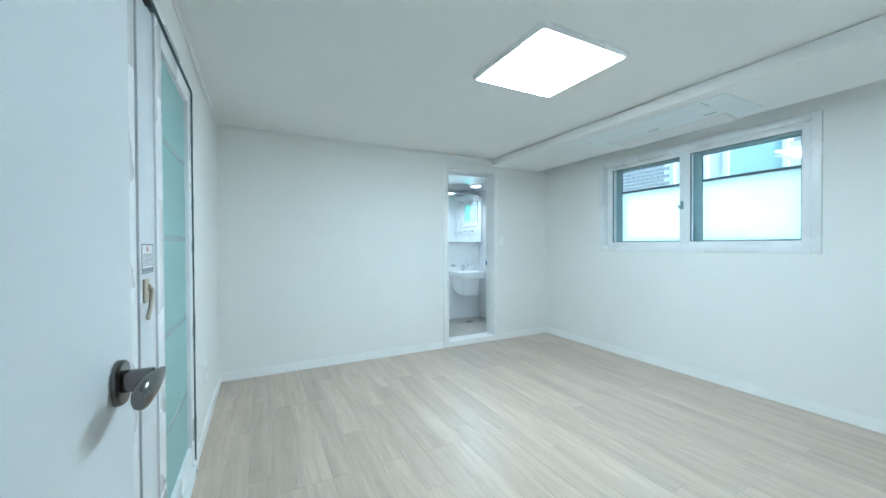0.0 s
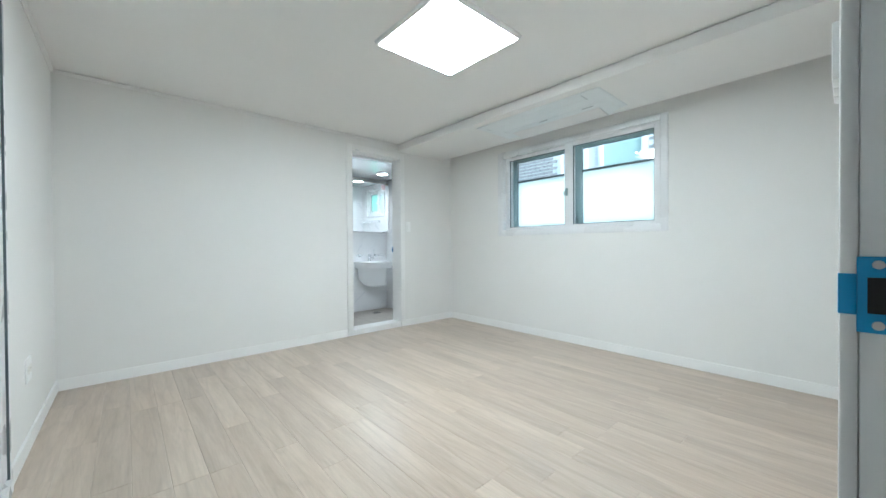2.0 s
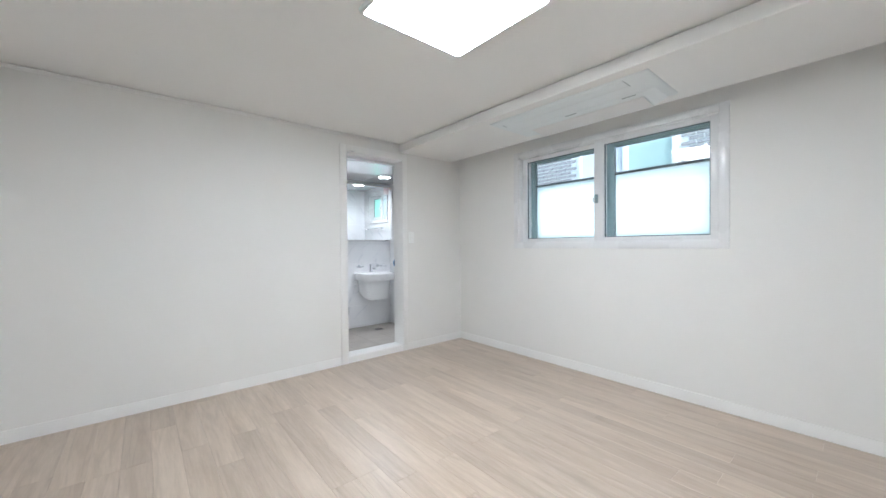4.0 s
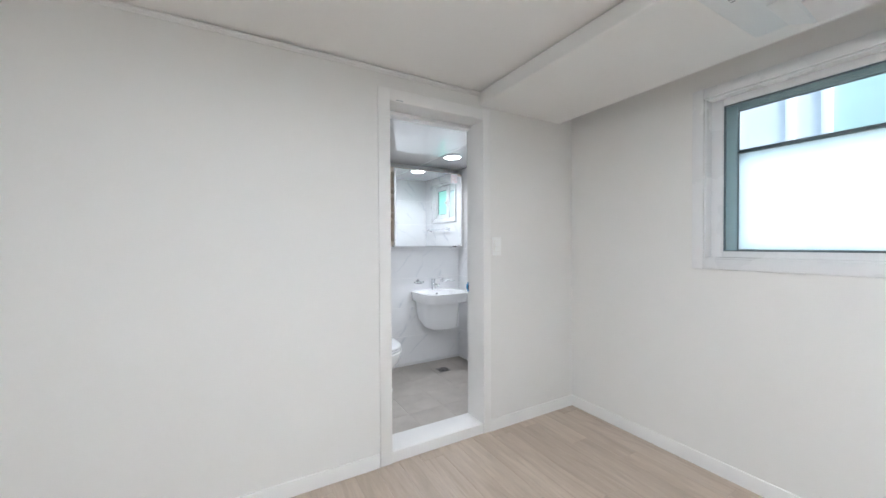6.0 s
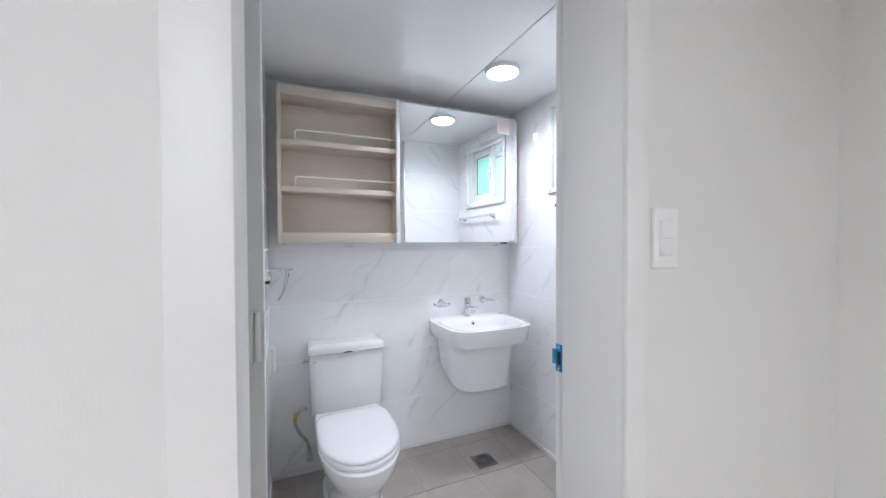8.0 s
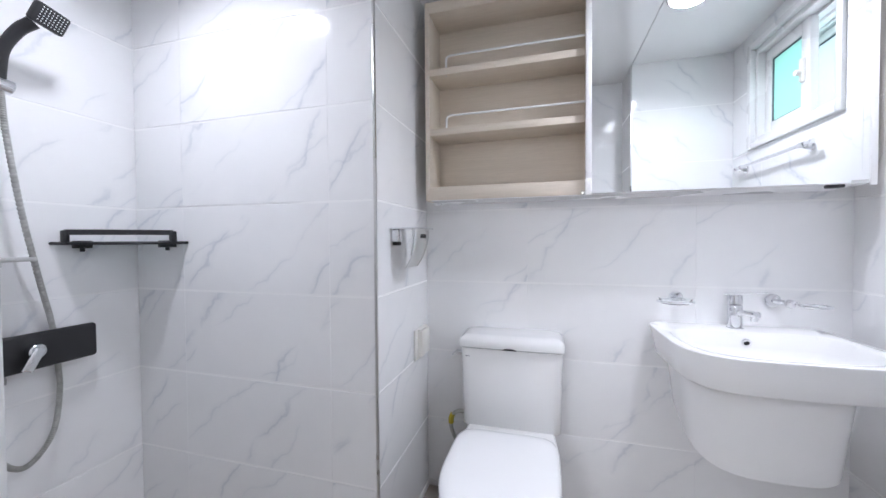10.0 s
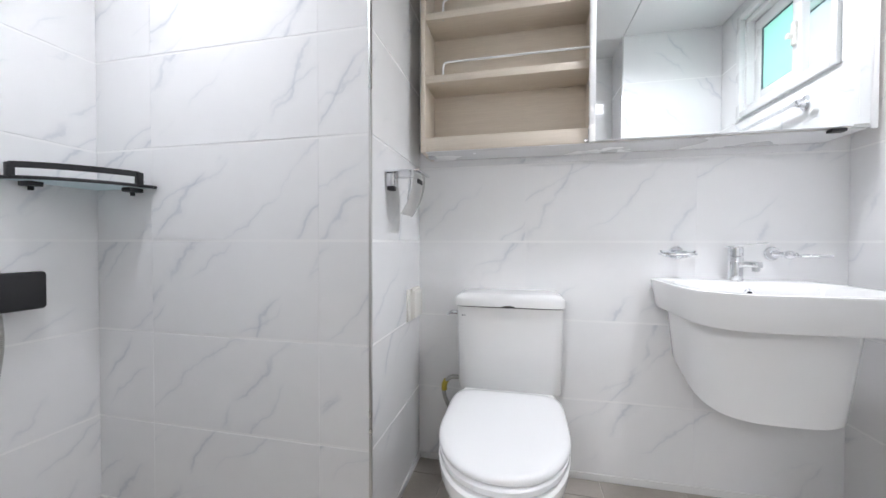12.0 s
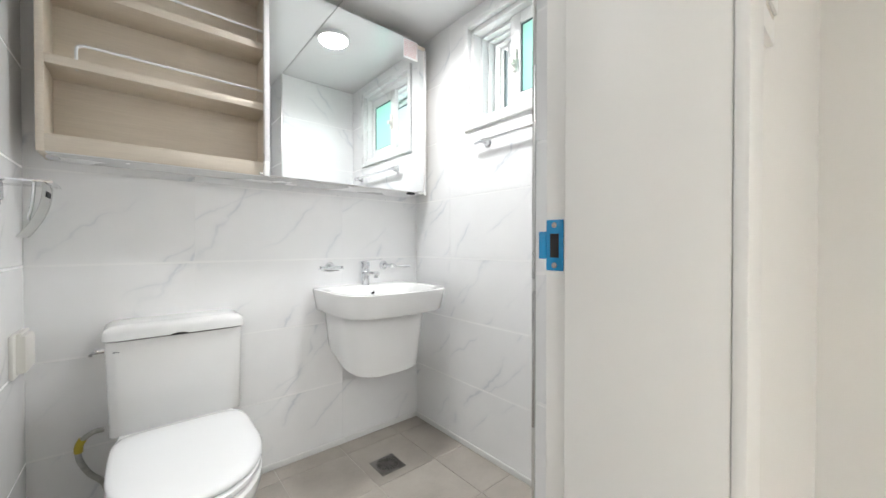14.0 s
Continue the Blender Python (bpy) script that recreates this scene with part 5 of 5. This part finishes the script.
def corner_shelf():
    z, r = 1.095, 0.262
    cx, cy = SHX, SHY
    t_ = thing("corner_shelf", (cx, cy, z), "quarter-round glass corner shelf with black guard rail", "shelf")
    arc = [(cx + r * math.cos(a), cy - r * math.sin(a)) for a in [math.pi / 2 * i / 24 for i in range(25)]]

    def bow(k):
        # flattened front: between the arc and its chord
        out = []
        for i, (x, y) in enumerate(arc):
            s_ = i / 24
            lx, ly = cx + r * (1 - s_), cy - r * s_
            out.append((lx + (x - lx) * k, ly + (y - ly) * k))
        return out
    edge = bow(0.75)
    g = part("glass", loft([[(cx + 0.0005, cy - 0.0005, zz), *[(x, y, zz) for x, y in edge]] for zz in (z, z + 0.006)]), FROST, t_, "frosted glass plate")
    pts = [Vector((x, y, z + 0.003)) for x, y in edge]
    part("edge_band", tube(pts, 0.0055, n=8), BLACK, t_)
    e2 = bow(0.70)
    rail = [Vector((x, y, z + 0.040)) for x, y in e2[3:-3]]
    bm_ = bmesh.new()
    rows = []
    for p in rail:
        n = Vector((p.x - cx, p.y - cy, 0)).normalized() * 0.003
        rows.append([p - n + Vector((0, 0, -0.009)), p + n + Vector((0, 0, -0.009)), p + n + Vector((0, 0, 0.009)), p - n + Vector((0, 0, 0.009))])
    part("guard_rail", loft(rows), BLACK, t_, "flat black guard rail")
    for p in (rail[0], rail[-1]):
        part("rail_post", box(p.x - 0.009, p.x + 0.009, p.y - 0.009, p.y + 0.009, z + 0.004, z + 0.046, 0.003), BLACK, t_)
    for x, y, sx, sy in ((cx + 0.19, cy, 0.018, 0.045), (cx, cy - 0.19, 0.045, 0.018)):
        x0_, x1_ = (x - sx, x + sx) if sy > sx else (x, x + sx)
        y0_, y1_ = (y - sy, y) if sy > sx else (y - sy, y + sy)
        cl = part("clip", box(x0_, x1_, y0_, y1_, z - 0.014, z + 0.012, 0.002), BLACK, t_)
        part("screw", rod(((x0_ + x1_) / 2, (y0_ + y1_) / 2, z - 0.014), ((x0_ + x1_) / 2, (y0_ + y1_) / 2, z - 0.026), 0.007, n=14), BLACK, cl)


corner_shelf()


# ---- floor drain ----
def floor_drain(x, y):
    z = BZ
    t_ = thing("floor_drain", (x, y, z), "square steel floor drain with a round slotted grate", "floor drain")
    part("plate", box(x - 0.062, x + 0.062, y - 0.062, y + 0.062, z - 0.004, z + 0.0015, 0.001), GRATE, t_)
    part("dark_well", rod((x, y, z), (x, y, z + 0.0022), 0.050, n=36), HOLEBLACK, t_)
    part("grate_ring", tube([Vector((x + 0.049 * math.cos(a), y + 0.049 * math.sin(a), z + 0.0025)) for a in [2 * math.pi * i / 40 for i in range(41)]], 0.003, n=6), GRATE, t_)
    part("grate_hub", rod((x, y, z + 0.001), (x, y, z + 0.0045), 0.013, n=20), GRATE, t_)
    for i in range(20):
        a = 2 * math.pi * i / 20
        c, s_ = math.cos(a), math.sin(a)
        part("grate_bar", loft([[(x + c * r - s_ * w, y + s_ * r + c * w, z + 0.0015), (x + c * r + s_ * w, y + s_ * r - c * w, z + 0.0015), (x + c * r + s_ * w, y + s_ * r - c * w, z + 0.004), (x + c * r - s_ * w, y + s_ * r + c * w, z + 0.004)]
                                for r, w in ((0.012, 0.0014), (0.048, 0.0042))]), GRATE, t_)


floor_drain(-0.320, 1.360)

# ---- metal corner trims and caulk in the bathroom ----
struct("trim_niche", box(NX - 0.006, NX + 0.004, SHY - 0.004, SHY + 0.006, BZ, BCEIL, 0.003), STEEL, "steel tile edge trim on the niche corner", "trim")
struct("trim_pier", box(COLX - 0.004, COLX + 0.006, COLY - 0.006, COLY + 0.004, BZ, BCEIL, 0.003), STEEL, "steel tile edge trim on the pier corner", "trim")
for nm, (a, b, c, d) in (("north", (NX, BX1, BY1 - 0.006, BY1)), ("east", (BX1 - 0.006, BX1, COLY, BY1 - 0.006)), ("niche", (NX, NX + 0.006, SHY, BY1 - 0.006)),
                         ("shower", (SHX, NX, SHY - 0.006, SHY)), ("shower_west", (SHX, SHX + 0.006, BY0, SHY - 0.006))):
    struct("caulk_" + nm, box(a, b, c, d, BZ, BZ + 0.028, 0.002), CAULK, "white caulk strip along the tile floor", "caulk strip")
struct("sealant_ceiling", box(NX, BX1, BY1 - 0.005, BY1, BCEIL - 0.005, BCEIL, 0), CAULK, "fine white sealant line under the ceiling", "sealant")


AT = Vector((0, 0, 0))
# ---- neighbouring house ----
NXW = 3.30
nh = thing("neighbour_house", (NXW, -1, -0.35), "grey brick house with white-framed windows, close outside the window", "house")
part("wall", box(NXW + 0.012, NXW + 0.3, -8.0, 6.0, -0.35, 6.5), MORTAR, nh)
part("roof", box(NXW - 0.25, NXW + 4.0, -8.2, 6.2, 6.5, 6.7, 0.02), CONCRETE, nh)
nwin = part("window", box(NXW - 0.03, NXW + 0.05, 0.185, 0.245, 1.5, 3.6, 0.004), WINPAINT, nh, "white-framed window with tinted panes")
for a, b in ((-0.345, -0.265), (-0.64, -0.555), (-1.36, -1.295)):
    part("mullion", box(NXW - 0.03, NXW + 0.05, a, b, 1.5, 3.6, 0.004), WINPAINT, nwin)
part("head", box(NXW - 0.03, NXW + 0.05, -1.295, 0.185, 3.54, 3.6, 0.004), WINPAINT, nwin)
part("sill", box(NXW - 0.06, NXW + 0.05, -1.40, 0.28, 1.45, 1.5, 0.004), WINPAINT, nwin)
for (a, b), mt in (((-0.265, 0.185), PANEGREY), ((-0.555, -0.345), PANEGREY), ((-1.295, -0.64), PANETEAL)):
    part("pane", box(NXW + 0.005, NXW + 0.013, a, b, 1.5, 3.54), mt, nwin)
cn = thing("canopy", (1.9, -2.5, 2.1), "white canvas awning edge outside the window", "awning")
part("canvas", loft([[(1.90, -1.70, 2.185), (1.94, -1.70, 2.185), (1.94, -1.70, 2.180), (1.90, -1.70, 2.180)], [(1.90, -1.95, 2.190), (2.2, -1.95, 2.24), (2.2, -1.95, 2.10), (1.90, -1.95, 2.052)],
                     [(1.90, -4.2, 2.20), (2.4, -4.2, 2.30), (2.4, -4.2, 2.08), (1.90, -4.2, 1.98)]]), CANVAS, cn)
part("post", rod((2.1, -4.1, -0.35), (2.1, -4.1, 2.15), 0.03), STEEL, cn)

# ---- bricks of the neighbouring house, nearest stretch ----
BL, BH, BP, BR = 0.182, 0.053, 0.200, 0.068
brick_mesh = finish("brick", box(-0.006, 0.014, -BL / 2, BL / 2, -BH / 2, BH / 2), BRICK, 0)
half_mesh = finish("half_brick", box(-0.006, 0.014, -BL / 4, BL / 4, -BH / 2, BH / 2), BRICK, 0)
count = 0
row = 0
z = 2.02
while z < 3.05:
    off = BP / 2 if row % 2 else 0.0
    y = -3.4 + off
    while y < 2.2:
        if not (-1.36 - BL / 2 < y < 0.245 + BL / 2) and count < 300:
            ob = new("brick", brick_mesh)
            ob.parent = nh
            ob.matrix_parent_inverse = nh.matrix_basis.inverted()
            ob.location = (NXW, y, z)
            count += 1
        y += BP
    z += BR
    row += 1


# ---- pieces: floor planks ----
PW = 0.127
plank_meshes = {}


def plank(x0, x1, y0_, y1_):
    w, l = round(x1 - x0, 3), round(y1_ - y0_, 3)
    if w < 0.004 or l < 0.004:
        return
    if (w, l) not in plank_meshes:
        bm_ = box(-w / 2 + 0.0002, w / 2 - 0.0002, -l / 2 + 0.0002, l / 2 - 0.0002, -0.008, 0.0)
        top = [e for e in bm_.edges if all(v.co.z > -0.001 for v in e.verts)]
        bmesh.ops.bevel(bm_, geom=top, offset=0.0010, segments=1, affect="EDGES")
        plank_meshes[(w, l)] = finish("plank", bm_, PLANK, 0)
    ob = new("plank", plank_meshes[(w, l)])
    ob.parent = subfloor
    ob.location = ((x0 + x1) / 2, (y0_ + y1_) / 2, 0.0)


rnd = random.Random(7)
x = -3.053 - 5 * PW
k = 0
while x < EAST:
    x0_, x1_ = max(x, WEST), min(x + PW, EAST)
    y = SOUTH - 0.15 - rnd.choice((0.0, 0.3, 0.6, 0.85))
    while y < 0:
        a, b = max(y, SOUTH), min(y + 1.0, 0.0)
        if b > a:
            plank(x0_, x1_, a, b)
        y += 1.0
    x += PW
    k += 1
threshold = struct("threshold", box(E0, E1, SOUTH - 0.16, SOUTH - 0.002, -0.008, 0.004, 0.002), TRIM, "pale doorway threshold strip", "threshold")

# ---- pieces: bathroom floor tiles ----
ft_meshes = {}
xs, x = [], -0.125 - 9 * 0.304
while x < 0.4:
    xs.append(x)
    x += 0.304
ys, y = [], 1.558 - 5 * 0.306
while y < 2.0:
    ys.append(y)
    y += 0.306
for xa, xb in zip(xs, xs[1:]):
    for ya, yb in zip(ys, ys[1:]):
        a, b, c, d = max(xa, SHX - 0.02), min(xb, BX1 + 0.02), max(ya, 0.19), min(yb, BY1 + 0.02)
        if b - a < 0.01 or d - c < 0.01:
            continue
        w, l = round(b - a - 0.003, 3), round(d - c - 0.003, 3)
        if (w, l) not in ft_meshes:
            bm_ = box(-w / 2, w / 2, -l / 2, l / 2, -0.008, 0.0)
            bmesh.ops.bevel(bm_, geom=[e for e in bm_.edges if all(v.co.z > -0.001 for v in e.verts)], offset=0.001, segments=1, affect="EDGES")
            ft_meshes[(w, l)] = finish("floor_tile", bm_, STONE, 0)
        ob = new("floor_tile", ft_meshes[(w, l)])
        ob.parent = bath_floor
        ob.location = Vector(((a + b) / 2, (c + d) / 2, BZ)) + Vector(BATH_AT)

# ---- pieces: bathroom wall tiles ----
wt_meshes = {}
ROWS = [(-0.027 + TH * i, min(-0.027 + TH * (i + 1), BCEIL + 0.01)) for i in range(7)]


def wall_tile(parent, origin, turn, u0, u1, v0, v1):
    """One glazed tile; u runs along the wall from the origin, turned about z; its face looks along local -y."""
    w, h = round(u1 - u0 - 0.0008, 4), round(v1 - v0 - 0.0040, 4)
    if w < 0.006 or h < 0.006:
        return
    if (w, h) not in wt_meshes:
        bm_ = box(-w / 2, w / 2, 0.0, T, -h / 2, h / 2)
        bmesh.ops.bevel(bm_, geom=[e for e in bm_.edges if all(v.co.y < 0.001 for v in e.verts) and abs(e.verts[0].co.z - e.verts[1].co.z) < 0.001], offset=0.0022, segments=2, affect="EDGES")
        wt_meshes[(w, h)] = finish("wall_tile", bm_, MARBLE, 50)
    ob = new("wall_tile", wt_meshes[(w, h)])
    ob.parent = parent
    ob.matrix_basis = Matrix.Translation(Vector(origin) + Vector(BATH_AT)) @ Matrix.Rotation(turn, 4, "Z") @ Matrix.Translation(((u0 + u1) / 2, 0, (v0 + v1) / 2))


def tile_wall(parent, origin, turn, joints, hole=None):
    for v0, v1 in ROWS:
        for u0, u1 in zip(joints, joints[1:]):
            cells = [(u0, u1, v0, v1)]
            if hole:
                h0, h1, g0, g1 = hole
                if u0 < h1 and u1 > h0 and v0 < g1 and v1 > g0:
                    cells = [(u0, min(u1, h0), v0, v1), (max(u0, h1), u1, v0, v1),
                             (max(u0, h0), min(u1, h1), v0, min(v1, g0)), (max(u0, h0), min(u1, h1), max(v0, g1), v1)]
            for c in cells:
                if c[1] - c[0] > 0.008 and c[3] - c[2] > 0.008:
                    wall_tile(parent, origin, turn, *c)


tile_wall(bw_n, (0, BY1, 0), 0, [NX, -1.022, -0.402, BX1])
tile_wall(bw_s, (0, SHY, 0), 0, [SHX, -2.278, -1.643, NX])
tile_wall(bw_w, (SHX, 0, 0), math.pi / 2, [BY0, 0.52, SHY])
tile_wall(bw_s, (NX, 0, 0), math.pi / 2, [SHY, BY1])
E1_ = [-BY1, -1.36, -0.74, -COLY]
tile_wall(bw_e, (BX1, 0, 0), -math.pi / 2, E1_, (-BW[1] - 0.005, -BW[0] + 0.005, BW[2] - 0.005, BW[3] + 0.005))
tile_wall(bw_p, (0, COLY, 0), math.pi, [-BX1, -COLX])
tile_wall(bw_p, (COLX, 0, 0), -math.pi / 2, [-COLY, -BY0])
tile_wall(bw_d, (0, BY0, 0), math.pi, [-COLX, -D1 - 0.09])
tile_wall(bw_d, (0, BY0, 0), math.pi, [-D1 - 0.09, -D0 + 0.09], (-D1 - 0.09, -D0 + 0.09, -0.3, DTOP + 0.05))
tile_wall(bw_d, (0, BY0, 0), math.pi, [-D0 + 0.09, 2.05, -SHX])
